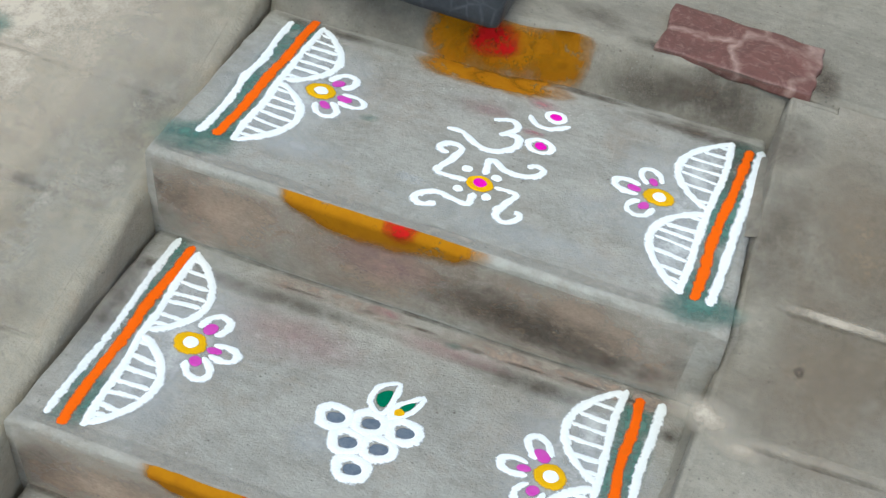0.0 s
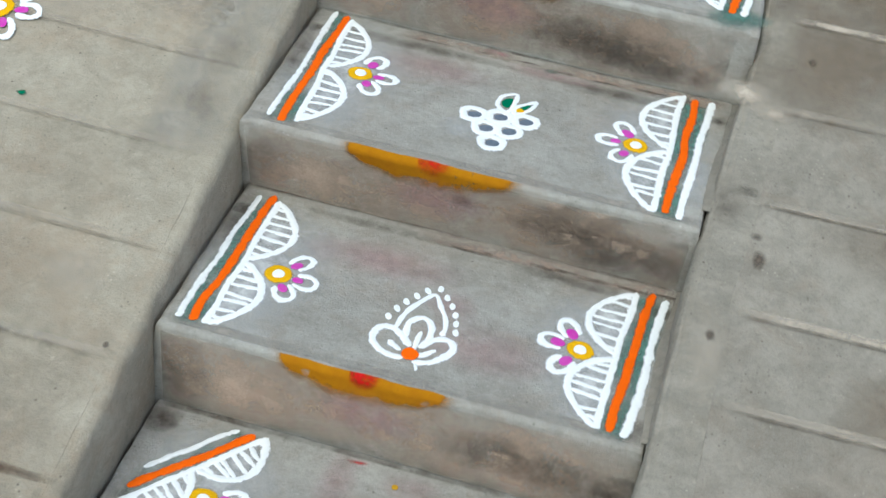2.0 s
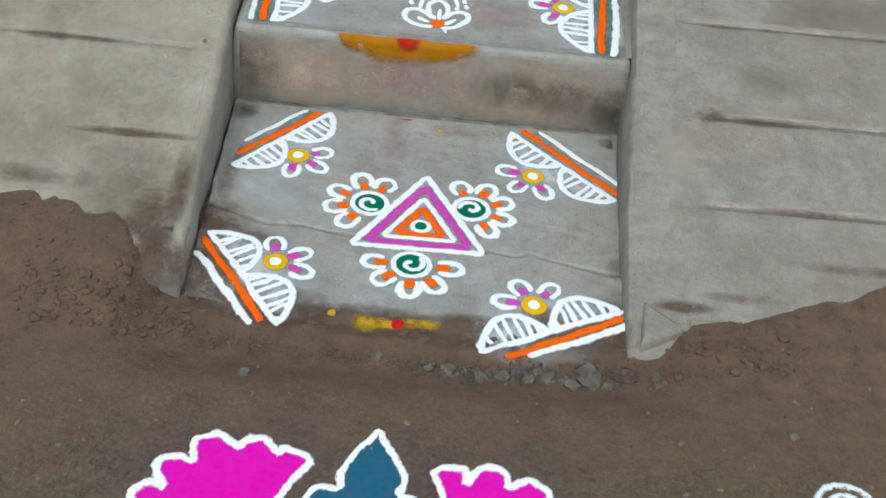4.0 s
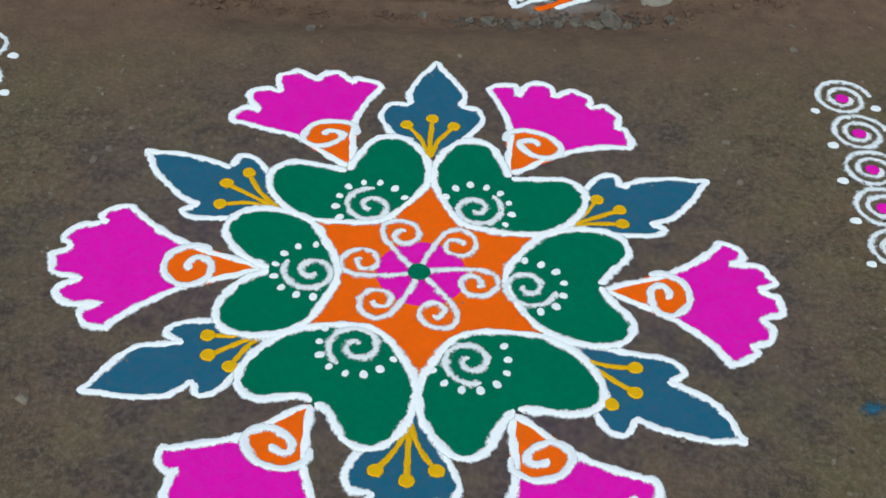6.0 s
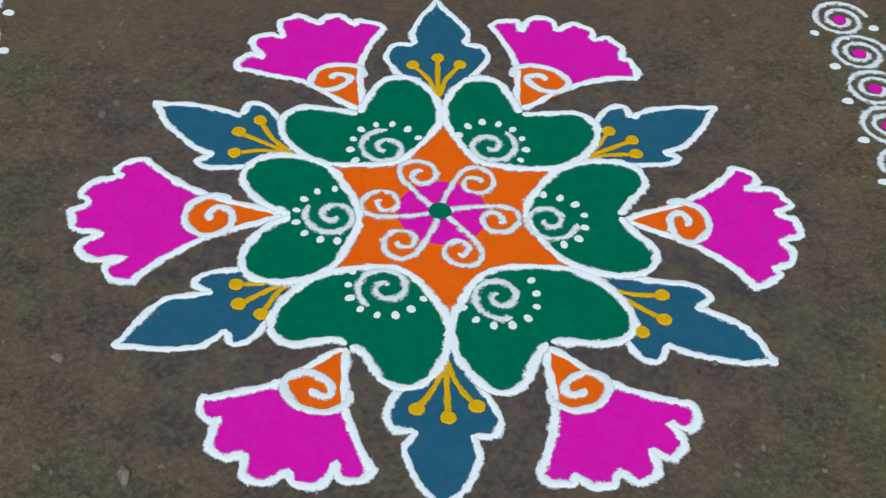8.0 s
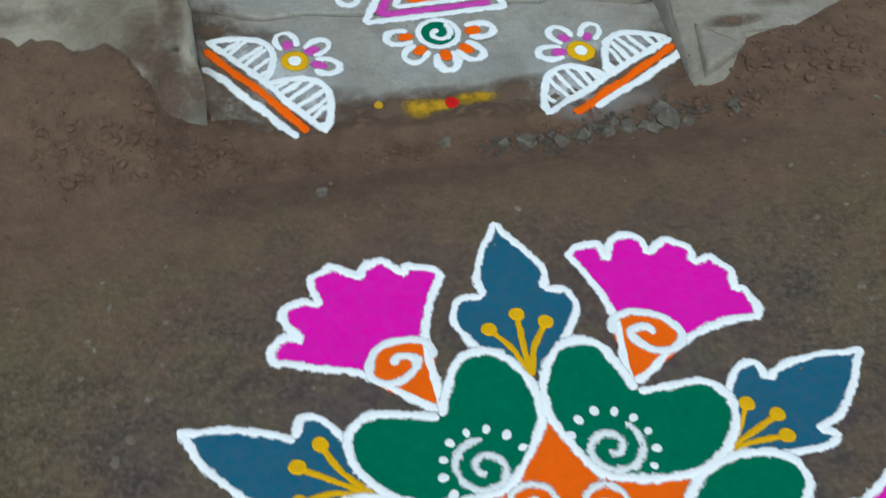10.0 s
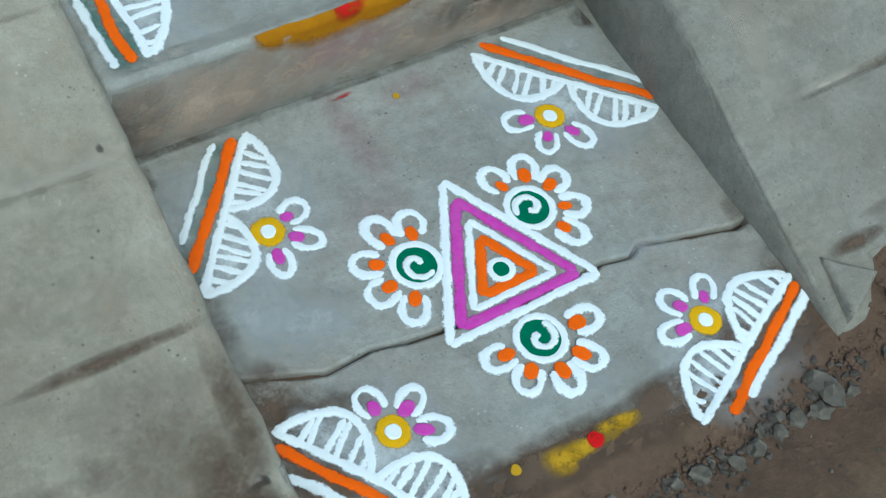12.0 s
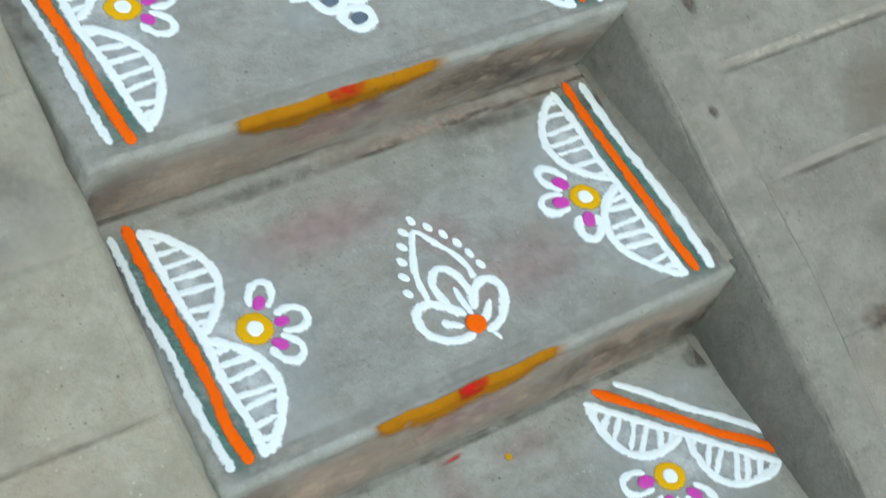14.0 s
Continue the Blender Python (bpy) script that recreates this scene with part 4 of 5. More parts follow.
grapes = drawing(TOPS[1], (0.02, 0.43), "bunch of grapes drawn in white, blue and green powder")
for c in ((-0.025, 0.440), (0.018, 0.449), (0.061, 0.452), (0.002, 0.407), (0.040, 0.412), (0.021, 0.368)):
    s = Powder(T2)
    s.stroke([polar(c, a, 0.0185 * (1 + 0.08 * math.sin(a))) for a in range(0, 360, 40)], 0.0135, 0.0026, closed=True)
    berry = s.make("grape", WHITE, grapes)
    s = Powder(T2)
    s.disc((c[0] + 0.003, c[1] - 0.001), 0.0108, 0.001, cover=0.8, squash=0.75, turn=0.2)
    s.make("grape_heart", GREY_BLUE, berry)
for pts, heart in (([(0.020, 0.470), (0.006, 0.487), (0.009, 0.515), (0.031, 0.531), (0.033, 0.502), (0.030, 0.476)], 0.5),
                   ([(0.038, 0.468), (0.040, 0.492), (0.052, 0.506), (0.067, 0.521), (0.060, 0.490)], 0.45)):
    s = Powder(T2)
    s.stroke(pts, 0.008, 0.0026, closed=True)
    leaf = s.make("leaf", WHITE, grapes)
    m = (sum(p[0] for p in pts) / len(pts), sum(p[1] for p in pts) / len(pts))
    s = Powder(T2)
    s.fill([along(m, p, heart) for p in pts], 0.0014)
    s.make("leaf_heart", GREEN, leaf)
s = Powder(T2)
s.disc((0.046, 0.482), 0.006, 0.002)
s.make("yellow_touch", YELLOW, grapes)

sign = drawing(TOPS[2], (0.04, 0.82), "curled ritual sign in white powder round a yellow flower")
for name, w, pts in (
        ("long_curl", 0.0115, [(-0.037, 0.87), (-0.016, 0.872), (0.006, 0.855), (0.028, 0.846), (0.050, 0.857), (0.063, 0.878), (0.060, 0.899), (0.046, 0.902), (0.033, 0.892)]),
        ("upper_hook", 0.0105, [(0.040, 0.902), (0.050, 0.912), (0.053, 0.929), (0.041, 0.939), (0.017, 0.926)]),
        ("bow", 0.0095, [(0.061, 0.968), (0.076, 0.948), (0.098, 0.948), (0.123, 0.972)]),
        ("arm", 0.0105, [(0.022, 0.763), (0.001, 0.760), (-0.021, 0.763), (-0.009, 0.800), (-0.004, 0.831), (-0.020, 0.837), (-0.033, 0.823), (-0.026, 0.812), (-0.015, 0.816)]),
        ("arm", 0.0105, [(0.041, 0.786), (0.039, 0.826), (0.062, 0.812), (0.084, 0.810), (0.104, 0.819), (0.112, 0.838), (0.099, 0.844), (0.089, 0.830)]),
        ("arm", 0.0105, [(0.038, 0.738), (0.037, 0.711), (0.015, 0.712), (-0.008, 0.716), (-0.029, 0.697), (-0.026, 0.683), (-0.011, 0.682), (-0.002, 0.695)]),
        ("arm", 0.0105, [(0.060, 0.765), (0.090, 0.764), (0.083, 0.737), (0.075, 0.710), (0.086, 0.696), (0.100, 0.702), (0.106, 0.719), (0.097, 0.728)])):
    s = Powder(T3)
    s.stroke(pts, w, 0.0026)
    s.make(name, WHITE, sign)
for c, r in (((0.093, 0.896), 0.017), ((0.097, 0.982), 0.0125)):
    s = Powder(T3)
    s.stroke([polar(c, a, r) for a in range(0, 360, 40)], 0.0095, 0.0026, closed=True)
    ring = s.make("ring", WHITE, sign)
    s = Powder(T3)
    s.disc(c, 0.0075, 0.0022)
    s.make("pink_dot", PINK, ring)
for c in ((0.016, 0.787), (0.057, 0.786), (0.056, 0.737), (0.017, 0.736)):
    s = Powder(T3)
    s.disc(c, 0.0062, 0.0028)
    s.make("dot", WHITE, sign)
s = Powder(T3)
s.disc((0.04, 0.763), 0.0165, 0.002)
s.make("yellow_disc", YELLOW, sign)
s = Powder(T3)
s.disc((0.04, 0.763), 0.0085, 0.0034)
s.make("pink_heart", PINK, sign)

ramp_flower = thing("floor_drawing", (-0.847, 0.39, ramp_left(0.39)), "small pink and yellow powder flower on the ramp", "floor drawing")
flower(lambda x, y: ramp_left(y) + 0.0046, (-0.847, 0.392), 0, ramp_flower, 1.05, spread=56, petals=5)


# ---------------------------------------------------------------- turmeric and vermilion on the risers
def riser_place(front, top, slope):
    def place(u, d, h):
        """u along the riser, d below the edge of the tread."""
        w = WEAR * (wobble(u, front, 22, top) + 0.5 * wobble(u, front, 70, 8.0))
        lip = 0.008 * max(0.0, 1 - d / 0.008) ** 2
        return (u, front + w + lip + slope * max(0.0, d - 0.010) - 0.0018 - h, top - max(d, 0.0) + 0.0018 * max(0.0, 1 - d / 0.006) + h * (d < 0.006))
    return place


def smear(place, u0, u1, depth, lean, name, mat, parent, label="", lift=0.0, seed=0.0, edge=0.55):
    """A hanging half-moon of pigment, thinning downwards and towards its ends."""
    s = Powder(level(0))
    nu, nv = 64, 14
    rows = []
    for j in range(nv + 1):
        row = []
        for i in range(nu + 1):
            t = i / nu
            hang = depth * (math.sin(math.pi * min(1, max(0, t)) ** lean) ** 0.7) * (1 + 0.12 * noise.noise((t * 7, seed, 0)))
            d = 0.0005 + (depth * 1.25) * j / nv
            c = min(1.0, max(0.0, (hang - d) / (depth * edge))) * min(1, t / 0.05) * min(1, (1 - t) / 0.16)
            row.append(s.add(u0 + (u1 - u0) * t, d, lift, c))
        rows.append(row)
    for a, b in zip(rows, rows[1:]):
        for i in range(nu):
            s.f.append((a[i], b[i], b[i + 1], a[i + 1]))
    return s.make(name, mat, parent, label, place)


def stain(place, u, d, ru, rd, cover, seed, mat, parent, name="stain", depth=0.0):
    s = Powder(level(0))
    s.patch((u, d), ru, rd, 0.0, depth, cover, rings=6, seed=seed)
    drop = 0.165
    s.v = [(min(max(a, -0.362), 0.366), min(max(b, 0.012), drop), c) for a, b, c in s.v]
    return s.make(name, mat, parent, "", place)


for i, (u0, u1, r0, r1) in enumerate(((-0.185, 0.10, -0.072, -0.02), (-0.202, 0.104, -0.078, -0.022), (-0.192, 0.108, -0.05, 0.004))):
    place = riser_place(FRONT[i], TOPS[i], UNDERCUT[i] / (TOPS[i] - (LAND, *TOPS)[i]))
    mark = thing("ritual_mark", ((u0 + u1) / 2, FRONT[i], TOPS[i]), "turmeric yellow half-moon with a red vermilion spot on the riser", "ritual mark", group="marks on the risers")
    smear(place, u0, u1, 0.056, 0.8, "turmeric", TURMERIC, mark, lift=0.0012, seed=i * 3.1)
    smear(place, r0, r1, 0.026, 0.8, "vermilion", KUMKUM, mark, lift=0.0028, seed=i * 2.0 + 1, edge=1.5)
    dirt = thing("stain", (0.0, FRONT[i], TOPS[i] - 0.08), "dark damp dirt stains on a cement riser", "stain", kind="structure")
    for u, d, ru, rd, c in (((0.17, 0.085, 0.13, 0.05, 0.5), (0.29, 0.11, 0.12, 0.05, 0.35), (-0.33, 0.09, 0.06, 0.09, 0.4), (0.345, 0.12, 0.05, 0.06, 0.5)),
                            ((0.19, 0.075, 0.13, 0.055, 0.62), (0.31, 0.1, 0.11, 0.05, 0.45), (-0.33, 0.08, 0.06, 0.07, 0.3), (0.24, 0.13, 0.1, 0.03, 0.3)),
                            ((0.15, 0.10, 0.16, 0.055, 0.7), (0.26, 0.13, 0.12, 0.03, 0.45), (-0.33, 0.09, 0.05, 0.06, 0.25)))[i]:
        stain(place, u, d, ru, rd, c, u * 9 + i, DIRT_AND_SHADE, dirt, depth=0.0008 + 0.0004 * (u + 0.4))
    for u in (-0.24, -0.02, 0.2):
        stain(place, u, 0.085, 0.24, 0.11, 0.8, u * 5 + i * 2.2, RISER_DUST, dirt, "brown_dust", 0.0002 + 0.0006 * (u + 0.3))
    stain(place, -0.04, 0.075, 0.09, 0.05, 0.3, i + 20.0, ROSE, dirt, "rose_run", 0.0014)

top_mark = thing("ritual_mark", (0, 1.05, TOPS[2]), "broad turmeric yellow patch with red vermilion below the sill", "ritual mark")


def top_riser(u, d, h):
    back = 1.043 + 0.013 * smooth(-0.37, 0.0, u) + 0.028 * smooth(0.0, 0.10, u) + 0.012 * smooth(0.1, 0.376, u)
    return (u, back - 0.004 - h, PORCH - d)


for u, ru, c, k in ((-0.08, 0.06, 1.0, 1.0), (-0.01, 0.08, 0.75, 2.0), (0.07, 0.055, 1.0, 3.0), (0.0, 0.13, 0.6, 4.0)):
    s = Powder(level(0))
    s.patch((u, 0.045), ru, 0.07, 0, 0.0002 * k, c, seed=k)
    s.v = [(a, min(max(b, 0.004), 0.096), h) for a, b, h in s.v]
    s.make("turmeric", TURMERIC, top_mark, place=top_riser)
for n, (u, d, ru, rd, c) in enumerate(((0.20, 0.06, 0.07, 0.05, 0.5), (0.29, 0.05, 0.08, 0.06, 0.7), (0.35, 0.06, 0.05, 0.06, 0.6), (-0.2, 0.05, 0.09, 0.05, 0.3))):
    s = Powder(level(0))
    s.patch((u, d), ru, rd, 0, 0.0002 + 0.0002 * n, c, seed=u * 30)
    s.v = [(a, min(max(b, 0.004), 0.096), h) for a, b, h in s.v]
    s.make("damp_dirt", DIRT_AND_SHADE, top_mark, place=top_riser)
for x, y, rx, ry, c in ((-0.06, 1.032, 0.075, 0.035, 1.0), (0.01, 1.036, 0.07, 0.035, 1.0), (0.05, 1.052, 0.06, 0.03, 0.8)):
    s = Powder(T3)
    s.patch((x, y), rx, ry, 0, 0.0006 + x * 0.001, c, seed=x * 20)
    s.make("turmeric_foot", TURMERIC, top_mark)
s = Powder(level(0))
s.patch((-0.028, 0.04), 0.044, 0.036, 0, 0.0016, 1.0, seed=8.0)
s.make("vermilion", KUMKUM, top_mark, place=top_riser)

low_mark = thing("ritual_mark", (-0.03, -0.642, 0.05), "yellow turmeric dab with a red spot on soil", "ritual mark")
for x, y, rx, ry, k in ((-0.066, -0.648, 0.036, 0.019, 1.0), (-0.035, -0.646, 0.03, 0.015, 2.0), (0.008, -0.642, 0.03, 0.014, 3.0), (0.03, -0.640, 0.022, 0.011, 4.0)):
    s = Powder(landing_z)
    s.patch((x, y), rx, ry, -0.05, 0.0006 + 0.0002 * k, 1.0, lobes=0.5, seed=k * 2.1)
    s.make("turmeric", TURMERIC_DRY, low_mark)
s = Powder(landing_z)
s.disc((-0.019, -0.645), 0.009, 0.002)
s.make("vermilion", KUMKUM, low_mark)
for c, r in (((-0.127, -0.633), 0.006), ((0.026, -0.105), 0.0045)):
    s = Powder(landing_z)
    s.disc(c, r, 0.0016)
    s.make("turmeric_crumb", TURMERIC_DRY, low_mark)
s = Powder(landing_z)
s.patch((-0.04, -0.076), 0.02, 0.004, 0.1, 0.0008, 0.5, seed=3.0)
s.make("vermilion_dust", KUMKUM, low_mark)

# ---------------------------------------------------------------- smudges, dirt and soil lying on the cement
dust = thing("stain", (0, 0, LAND), "wiped powder, rose dust and soil smeared over cement, painted joint shadows", "stain", kind="structure")
for surface, spots, mat, name in (
        (landing_z, ((-0.3, -0.33, 0.07, 0.06, 0.5), (-0.25, -0.36, 0.09, 0.05, 0.42), (-0.3, -0.12, 0.06, 0.04, 0.36), (0.31, -0.12, 0.06, 0.05, 0.38), (0.2, -0.45, 0.05, 0.02, 0.3), (0.0, -0.58, 0.1, 0.03, 0.28)), SMUDGE, "wiped_powder"),
        (landing_z, ((-0.06, -0.15, 0.035, 0.10, 0.22), (-0.1, -0.27, 0.08, 0.06, 0.16), (0.05, -0.1, 0.06, 0.03, 0.2)), ROSE, "rose_dust"),
        (landing_z, ((-0.34, -0.44, 0.05, 0.07, 0.75), (-0.3, -0.47, 0.08, 0.035, 0.5), (-0.34, -0.57, 0.06, 0.08, 0.8), (-0.25, -0.63, 0.13, 0.05, 0.85), (-0.08, -0.645, 0.15, 0.035, 0.9),
                     (0.1, -0.65, 0.15, 0.04, 0.95), (0.27, -0.62, 0.13, 0.05, 0.95), (0.34, -0.56, 0.05, 0.06, 0.35), (0.35, -0.47, 0.03, 0.04, 0.3), (-0.345, -0.3, 0.02, 0.1, 0.35)), SOIL_SMEAR, "soil_smear"),
        (T1, ((-0.1, 0.2, 0.16, 0.05, 0.24), (0.1, 0.05, 0.14, 0.06, 0.22), (0.03, 0.13, 0.05, 0.04, 0.25)), ROSE, "rose_dust"),
        (T1, ((0.2, 0.27, 0.12, 0.018, 0.5), (-0.1, 0.285, 0.2, 0.015, 0.42), (0.345, -0.03, 0.03, 0.03, 0.4), (-0.35, 0.2, 0.02, 0.09, 0.45)), DIRT_AND_SHADE, "dirt"),
        (T2, ((-0.03, 0.655, 0.03, 0.012, 0.6), (-0.12, 0.55, 0.12, 0.05, 0.24), (0.07, 0.62, 0.1, 0.02, 0.3)), ROSE, "rose_dust"),
        (T2, ((0.18, 0.61, 0.13, 0.02, 0.5), (-0.15, 0.615, 0.2, 0.018, 0.42), (-0.352, 0.5, 0.02, 0.1, 0.45)), DIRT_AND_SHADE, "dirt"),
        (T2, ((-0.03, 0.39, 0.05, 0.04, 0.36), (0.36, 0.4, 0.03, 0.09, 0.4)), SMUDGE, "wiped_powder"),
        (T3, ((-0.04, 0.727, 0.035, 0.014, 0.5), (0.1, 0.68, 0.2, 0.04, 0.34), (-0.2, 0.72, 0.1, 0.04, 0.34), (0.2, 0.78, 0.07, 0.05, 0.32)), SMUDGE, "wiped_powder"),
        (T3, ((0.073, 1.008, 0.03, 0.016, 0.6), (0.075, 0.925, 0.02, 0.01, 0.6), (0.0, 0.95, 0.05, 0.02, 0.3)), ROSE, "rose_dust"),
        (T3, ((0.3, 1.06, 0.12, 0.02, 0.6), (0.1, 1.075, 0.1, 0.012, 0.5), (-0.25, 1.03, 0.12, 0.015, 0.5), (0.36, 1.0, 0.03, 0.1, 0.45)), DIRT_AND_SHADE, "dirt"),
        (lambda x, y: ramp_left(y) + 0.0048, ((-0.5, -0.54, 0.10, 0.03, 0.22), (-0.41, -0.60, 0.06, 0.06, 0.9), (-0.44, -0.54, 0.05, 0.07, 0.6), (-0.40, -0.46, 0.022, 0.09, 0.5), (-0.68, -0.46, 0.12, 0.02, 0.35), (-0.85, -0.435, 0.15, 0.025, 0.35), (-0.5, -0.36, 0.12, 0.010, 0.6), (-0.66, -0.17, 0.1, 0.010, 0.45),
                                              (-0.56, -0.46, 0.03, 0.02, 0.18)), SOIL_SMEAR, "soil_smear"),
        (lambda x, y: ramp_left(y) + 0.0042, ((-0.62, -0.40, 0.30, 0.20, 0.26), (-0.95, -0.30, 0.35, 0.25, 0.14), (-0.50, -0.22, 0.16, 0.12, 0.22), (-0.75, -0.10, 0.30, 0.16, 0.2), (-0.48, -0.47, 0.12, 0.10, 0.45),
                                               (-0.62, 0.10, 0.16, 0.10, 0.15)), FOOT_DIRT, "foot_dirt"),
        (lambda x, y: ramp_right(y) + 0.0042, ((0.62, 0.85, 0.22, 0.25, 0.7), (0.52, 0.62, 0.14, 0.12, 0.5), (0.85, 0.6, 0.2, 0.2, 0.5), (0.68, 0.32, 0.14, 0.07, 0.4), (0.75, 0.05, 0.16, 0.08, 0.4), (0.6, -0.12, 0.08, 0.05, 0.3)), FOOT_DIRT, "foot_dirt"),
        (lambda x, y: ramp_right(y) + 0.0044, ((0.40, 0.56, 0.05, 0.03, 0.8), (0.45, 0.53, 0.05, 0.02, 0.5), (0.42, 0.07, 0.03, 0.10, 0.35), (0.44, -0.3, 0.04, 0.1, 0.35)), DRY_MORTAR, "pale_mortar"),
        (lambda x, y: ramp_left(y) + 0.0044, ((-0.58, 0.588, 0.12, 0.012, 0.7), (-0.56, 0.5, 0.10, 0.06, 0.35), (-0.5, -0.05, 0.06, 0.05, 0.35), (-0.68, 0.85, 0.30, 0.32, 0.85), (-0.85, 0.55, 0.25, 0.2, 0.6), (-0.6, 0.6, 0.12, 0.14, 0.35)), DRY_MORTAR, "pale_mortar"),
        (lambda x, y: ramp_right(y) + 0.0048, ((0.44, -0.585, 0.06, 0.012, 0.8), (0.55, -0.56, 0.10, 0.012, 0.3), (0.75, -0.49, 0.14, 0.012, 0.3), (0.5, -0.205, 0.035, 0.018, 0.6), (0.6, -0.21, 0.1, 0.01, 0.5),
                                               (0.66, -0.39, 0.1, 0.01, 0.5)), SOIL_SMEAR, "soil_smear"),
        (lambda x, y: ramp_right(y) + 0.0046, ((0.47, 0.25, 0.012, 0.02, 0.75), (0.42, 0.105, 0.008, 0.01, 0.95), (0.46, 0.29, 0.012, 0.008, 0.6), (0.435, 0.37, 0.02, 0.012, 0.5), (0.43, 0.84, 0.05, 0.12, 0.3), (0.42, 1.0, 0.05, 0.07, 0.4),
                                               (0.5, 0.655, 0.007, 0.008, 0.8), (0.41, 0.34, 0.03, 0.05, 0.3)), DIRT_AND_SHADE, "dirt"),
        (lambda x, y: ramp_left(y) + 0.0046, ((-0.412, -0.15, 0.005, 0.006, 1.0), (-0.44, 0.42, 0.04, 0.08, 0.16), (-0.45, 0.3, 0.05, 0.05, 0.2), (-0.5, 0.2, 0.05, 0.08, 0.12), (-0.43, 0.75, 0.05, 0.2, 0.2)), DIRT_AND_SHADE, "dirt")):
    s = Powder(surface)
    for n, (x, y, rx, ry, c) in enumerate(spots):
        s.patch((x, y), rx, ry, 0.0, 0.0002 + 0.0001 * (n % 4), c, seed=x * 13 + y * 7)
    s.make(name, mat, dust)

s = Powder(lambda x, y: ramp_left(y) + 0.0044)
s.band(((-0.50, 0.22), (-0.53, 1.19)), ((-0.385, 0.22), (-0.385, 1.19)), 0.6, 2.7)
s.make("grey_skim", GREY_SKIM, dust)
# pale mortar ridges at the joints, each with its shadow painted as a dark line
for plane, sign, near, cover, ys in ((ramp_right, 1, 0.47, 0.55, (-0.392, -0.21, -0.002, 0.152, 0.352, 0.54, 0.735)), (ramp_left, -1, 0.40, 0.32, (-0.168, 0.02, 0.203, 0.388, 0.588, 0.782))):
    for y in ys:
        for mat, name, off, wide, c in ((DRY_MORTAR, "pale_joint", 0.004, 0.013, cover), (DIRT_AND_SHADE, "joint_shadow", -0.004, 0.007, cover * 0.62)):
            s = Powder(lambda x, q, p=plane: p(q) + 0.0047)
            s.band(((sign * near, y + off + wide / 2), (sign * 1.4, y + off + wide / 2 + 0.01)), ((sign * near, y + off - wide / 2), (sign * 1.4, y + off - wide / 2 + 0.01)), c, y * 13 + off * 300, 0.0003 if off > 0 else 0.0006)
            s.make(name, mat, dust)
FOOT_LEDGE = film("chipped_mortar", (0.40, 0.325, 0.275), (0.30, 0.24, 0.20), 1.1, 55.0)
# dark lines where riser meets tread, and pale worn edges
edges = thing("stain", (0, 0, TOPS[0]), "dark lines, painted shadows, grime and pale worn edges along the treads", "stain", kind="structure")
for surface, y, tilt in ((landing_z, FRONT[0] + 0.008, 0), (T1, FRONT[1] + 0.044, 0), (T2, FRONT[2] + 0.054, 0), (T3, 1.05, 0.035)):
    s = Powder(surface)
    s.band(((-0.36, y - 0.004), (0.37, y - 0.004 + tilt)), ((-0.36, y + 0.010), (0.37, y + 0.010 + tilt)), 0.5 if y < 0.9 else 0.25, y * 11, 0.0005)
    s.make("dark_line", DIRT_AND_SHADE, edges)
for surface, y, x0 in ((T1, FRONT[1] + 0.026, -0.05), (T2, FRONT[2] + 0.034, -0.2)):
    s = Powder(surface)
    s.band(((x0, y - 0.012), (0.37, y - 0.014)), ((x0, y + 0.014), (0.38, y + 0.016)), 0.42, y * 7, 0.0007)
    s.make("chipped_ledge", FOOT_LEDGE, edges)
    # dark patches painted in as the shadow under the chipped ledge
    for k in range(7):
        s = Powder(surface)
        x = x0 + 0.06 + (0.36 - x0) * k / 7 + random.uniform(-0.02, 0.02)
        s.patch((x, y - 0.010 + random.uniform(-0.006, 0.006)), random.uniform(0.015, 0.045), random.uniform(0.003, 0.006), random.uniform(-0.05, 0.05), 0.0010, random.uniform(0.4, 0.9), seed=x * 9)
        s.make("chip_shadow", DIRT_AND_SHADE, edges)
for surface, y in ((T1, FRONT[0]), (T2, FRONT[1]), (T3, FRONT[2])):
    s = Powder(surface)
    s.band(((-0.355, y + 0.026), (0.36, y + 0.026)), ((-0.355, y + 0.009), (0.36, y + 0.009)), 0.6, y * 17, 0.0002)
    s.make("worn_edge", WORN, edges)
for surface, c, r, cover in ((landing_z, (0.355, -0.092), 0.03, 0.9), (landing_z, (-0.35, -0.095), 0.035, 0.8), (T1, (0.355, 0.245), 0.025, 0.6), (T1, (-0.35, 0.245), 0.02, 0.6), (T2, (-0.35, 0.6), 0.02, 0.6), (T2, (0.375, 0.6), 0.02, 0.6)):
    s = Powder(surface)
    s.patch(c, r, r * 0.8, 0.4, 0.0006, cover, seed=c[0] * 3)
    s.make("corner_grime", DIRT_AND_SHADE, edges)
specks = thing("stain", (0, 0, 0.085), "stray specks of teal and blue powder", "stain", kind="structure")
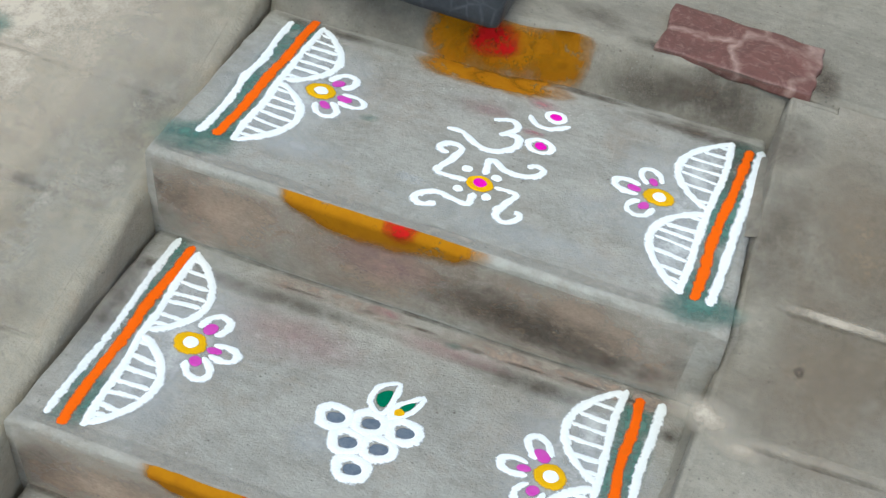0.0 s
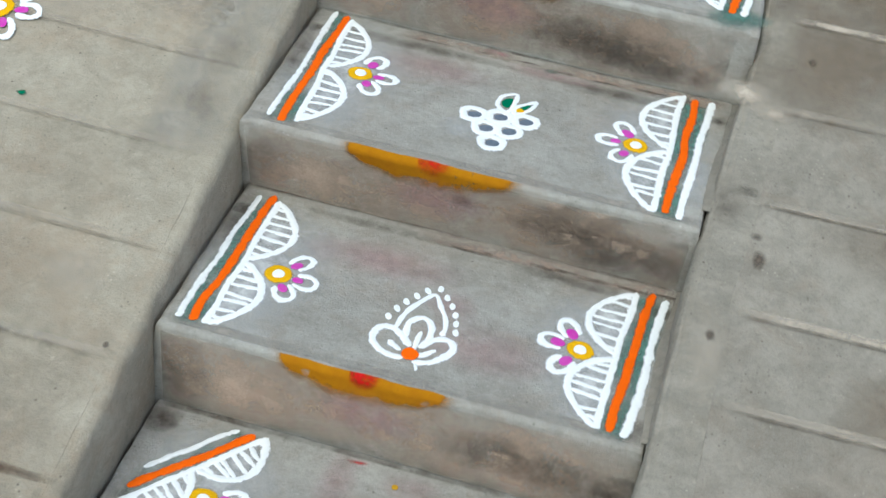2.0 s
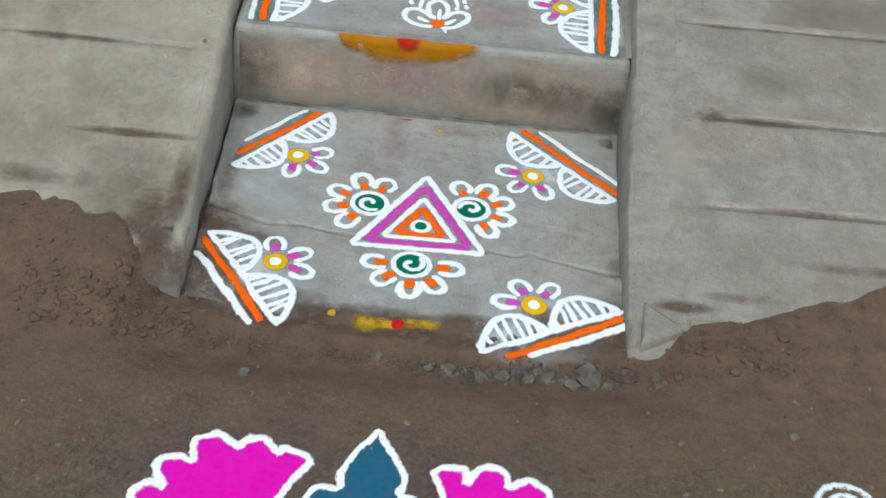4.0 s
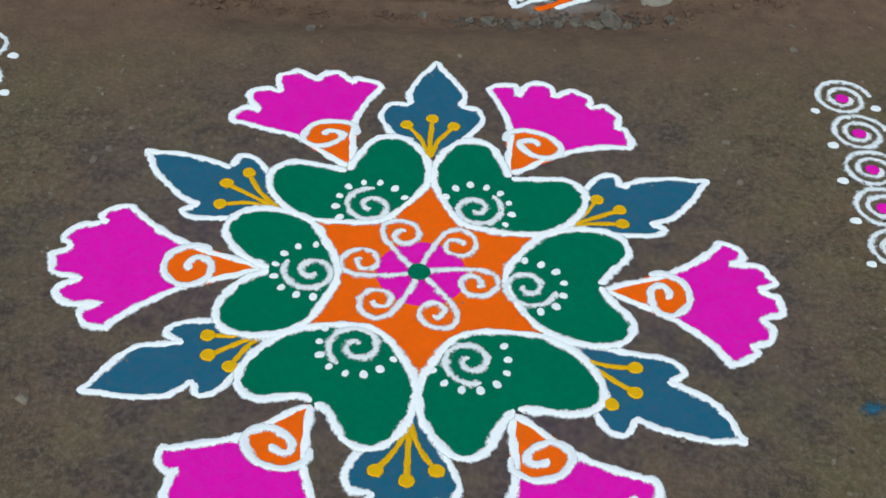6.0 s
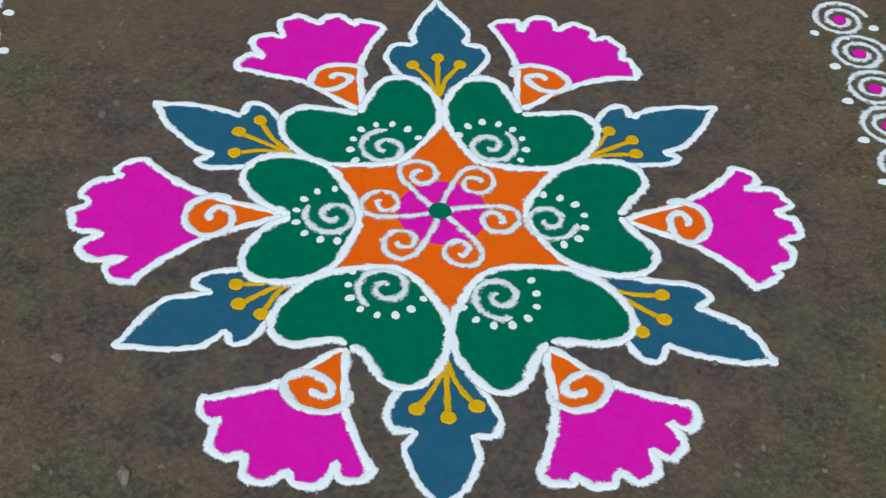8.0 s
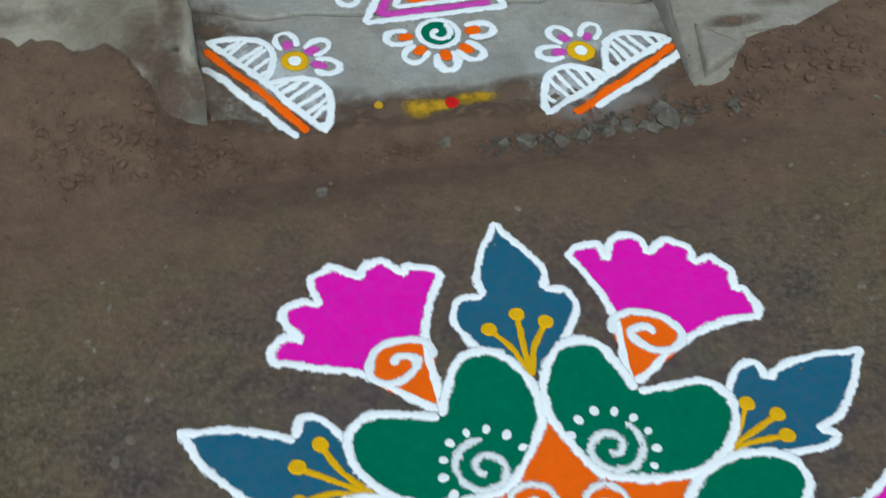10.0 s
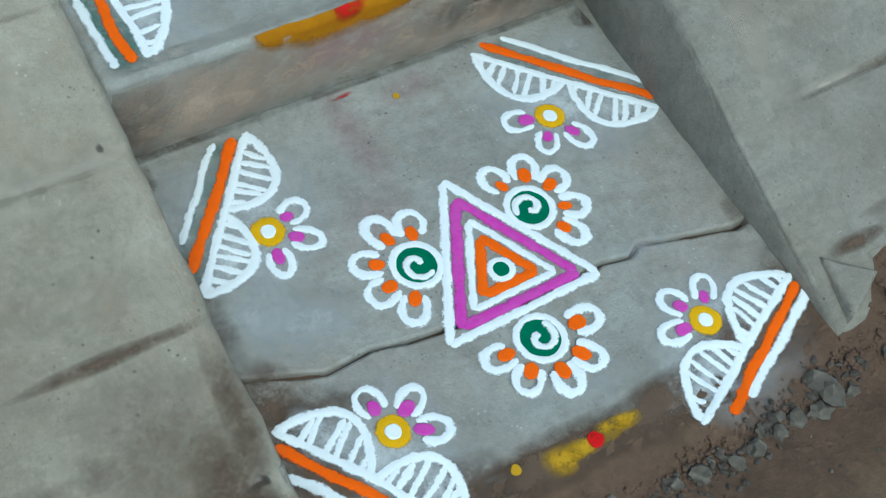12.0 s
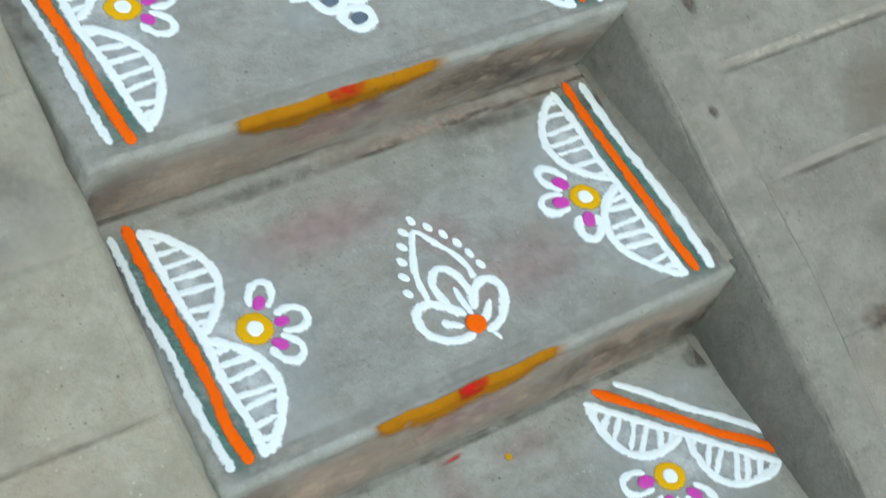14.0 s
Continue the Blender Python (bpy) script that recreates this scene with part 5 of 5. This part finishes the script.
for surface, c, r, cover, mat, name in ((T3, (-0.14, 0.836), 0.012, 0.7, TEAL, "teal_speck"), (lambda x, y: ramp_left(y) + 0.0052, (-0.705, 0.81), 0.035, 0.8, TEAL, "teal_speck"), (T2, (0.072, 0.635), 0.014, 0.6, TEAL, "teal_speck"), (G, (0.517, -1.648), 0.021, 0.6, BLUE, "blue_speck"),
                                        (lambda x, y: ramp_left(y) + 0.0048, (-0.731, 0.233), 0.008, 0.8, GREEN, "green_speck"), (T3, (-0.33, 0.668), 0.055, 0.95, TEAL, "teal_speck"), (T3, (0.36, 0.648), 0.05, 0.9, TEAL, "teal_speck")):
    s = Powder(surface)
    s.patch(c, r * 1.3, r * 0.8, 0.3, 0.0006, cover, seed=c[0] * 5)
    s.make(name, mat, specks)

# ---------------------------------------------------------------- sill, marble offcut, stones
def chipped_block(name, size, material, parent, wear, cuts=10, seed=0.0):
    bm = bmesh.new()
    bmesh.ops.create_cube(bm, size=1, matrix=Matrix.Diagonal((*size, 1)))
    bmesh.ops.bevel(bm, geom=bm.edges[:], offset=min(size) * 0.22, segments=2, affect="EDGES", profile=0.6)
    bmesh.ops.subdivide_edges(bm, edges=[e for e in bm.edges if e.calc_length() > min(size)], cuts=cuts, use_grid_fill=True)
    for v in bm.verts:
        q = noise.noise((v.co.x * 30 + seed, v.co.y * 30, v.co.z * 30))
        v.co += v.co.normalized() * q * wear
    for f in bm.faces:
        f.smooth = True
    return part(name, bm, material, parent)


sill = thing("door_sill", (-0.38, 1.145, PORCH), "dark blue-grey granite sill block on the porch edge", "sill")
block = chipped_block("sill_block", (0.73, 0.30, 0.065), GRANITE, sill, 0.0025)
block.location = (0, 0, 0.034)
offcut = thing("marble_slab", (0.322, 1.155, PORCH), "broken red veined marble offcut set into the porch edge", "tile")
piece = chipped_block("marble", (0.235, 0.135, 0.018), MARBLE, offcut, 0.007, 14, 3.0)
piece.location = (0, 0.004, 0.001)
piece.rotation_euler = (radians(5), 0, radians(-2))
mortar = Powder(lambda x, y: PORCH + 0.001)
for x, y, rx, ry, c in ((0.2, 1.10, 0.05, 0.02, 0.7), (0.33, 1.10, 0.12, 0.02, 0.8), (0.45, 1.15, 0.03, 0.08, 0.7), (0.1, 1.14, 0.06, 0.04, 0.4)):
    mortar.patch((x, y), rx, ry, 0, 0.0005, c, seed=x * 9)
mortar.make("mortar", DIRT_AND_SHADE, offcut)


def pebble(bm, c, r, seed):
    made = bmesh.ops.create_icosphere(bm, subdivisions=2, radius=1)["verts"]
    sx, sy, sz = r * random.uniform(0.8, 1.35), r * random.uniform(0.7, 1.1), r * random.uniform(0.5, 0.8)
    turn = Matrix.Rotation(random.uniform(0, 6.28), 3, "Z")
    for v in made:
        k = 1 + 0.6 * noise.noise(v.co * 1.5 + Vector((seed, 0, 0))) + 0.22 * noise.noise(v.co * 3 + Vector((seed, 4, 0)))
        p = turn @ Vector((v.co.x * sx * k, v.co.y * sy * k, v.co.z * sz * k))
        v.co = p + Vector(c)


for x, y, r in ((0.287, -0.728, 0.023), (0.224, -0.739, 0.013), (0.192, -0.745, 0.012), (0.118, -0.750, 0.012), (0.068, -0.742, 0.014), (-0.048, -0.720, 0.009), (0.257, -0.746, 0.016), (0.150, -0.748, 0.015), (0.318, -0.742, 0.012), (0.398, -0.728, 0.013), (0.205, -0.725, 0.008), (0.036, -0.736, 0.009), (0.092, -0.733, 0.008), (0.172, -0.731, 0.007), (-0.244, -0.804, 0.008)):
    rock = thing("stone", (x, y, ground_z(x, y)), "rough grey stone lying at the foot of the landing", "stone", group="stones by the landing")
    bm = bmesh.new()
    pebble(bm, (0, 0, r * 0.12), r, x * 40)
    part("stone_body", bm, ROCK, rock)


def scatter(name, label, category, material, count, spot, size):
    """Many small lumps in one mesh."""
    base = bmesh.new()
    bmesh.ops.create_icosphere(base, subdivisions=1, radius=1)
    base.verts.ensure_lookup_table()
    shape = [v.co.copy() for v in base.verts]
    tris = [tuple(v.index for v in f.verts) for f in base.faces]
    base.free()
    verts, faces = [], []
    for n in range(count):
        x, y = spot()
        r = size()
        z = landing_z(x, y) if abs(x) < 0.37 else ground_z(x, y)
        sx, sy, sz, a = r * random.uniform(0.7, 1.5), r * random.uniform(0.6, 1.1), r * random.uniform(0.35, 0.8), random.uniform(0, 6.28)
        o = len(verts)
        for c in shape:
            k = 1 + 0.5 * noise.noise(c * 1.4 + Vector((n, 0, 0)))
            u, v = c.x * sx * k, c.y * sy * k
            verts.append((x + u * math.cos(a) - v * math.sin(a), y + u * math.sin(a) + v * math.cos(a), z + sz * 0.3 + c.z * sz * k))
        faces += [tuple(i + o for i in f) for f in tris]
    me = bpy.data.meshes.new(name)
    me.from_pydata(verts, [], faces)
    return tagged(link_mesh(name, me, material), label, category, kind="stuff")


def by_landing():
    t = random.random()
    return (-0.40 + 0.80 * t, -0.70 - 0.035 * math.sin(3.1 * t) + random.gauss(0, 0.014))


def by_landing_right():
    x, y = by_landing()
    return (abs(x) * 0.9, y - 0.012)


def heaps():
    side = random.choice((-1, 1))
    x = random.uniform(0.4, 1.1)
    return (side * x, soil_edge(side * x) - 0.012 - random.random() ** 1.4 * 0.17)


def yard():
    while True:
        x, y = random.uniform(-1.6, 1.4), random.uniform(-2.2, -0.72)
        if math.hypot(x - RANGOLI[0], y - RANGOLI[1]) > 0.5 or random.random() < 0.12:
            return (x, y)


scatter("gravel", "small dark and grey gravel along the landing's foot", "gravel", PEBBLE, 160, by_landing_right, lambda: random.uniform(0.0015, 0.0065))
scatter("soil_crumbs", "crumbly reddish soil heaped against the ramps", "soil", MUD, 1500, heaps, lambda: random.uniform(0.001, 0.0028) * random.choice((1, 1, 1, 1, 1.7)))
scatter("soil_lip", "crumbly brown soil at the edge of the landing", "soil", MUD, 900, by_landing, lambda: random.uniform(0.001, 0.0036))
def corner_clods():
    return (random.choice((-1, -1, -1, 1)) * random.uniform(0.34, 0.62), random.gauss(-0.69, 0.035))


scatter("soil_clods", "dark crumbly soil clods beside the landing", "soil", CLOD, 330, corner_clods, lambda: random.uniform(0.002, 0.006) * random.choice((1, 1, 1, 1.8)))
CHIP = stone("pale_chip", (0.16, 0.135, 0.10), (0.25, 0.215, 0.17), 30.0, 0.9)
scatter("stone_chips", "pale stone chips trodden into the earth", "gravel", CHIP, 420, yard, lambda: random.uniform(0.001, 0.0035) * random.choice((1, 1, 1, 1.6, 2.4, 3.4)))
scatter("dark_chips", "dark grit trodden into the earth", "gravel", PEBBLE, 500, yard, lambda: random.uniform(0.001, 0.003))
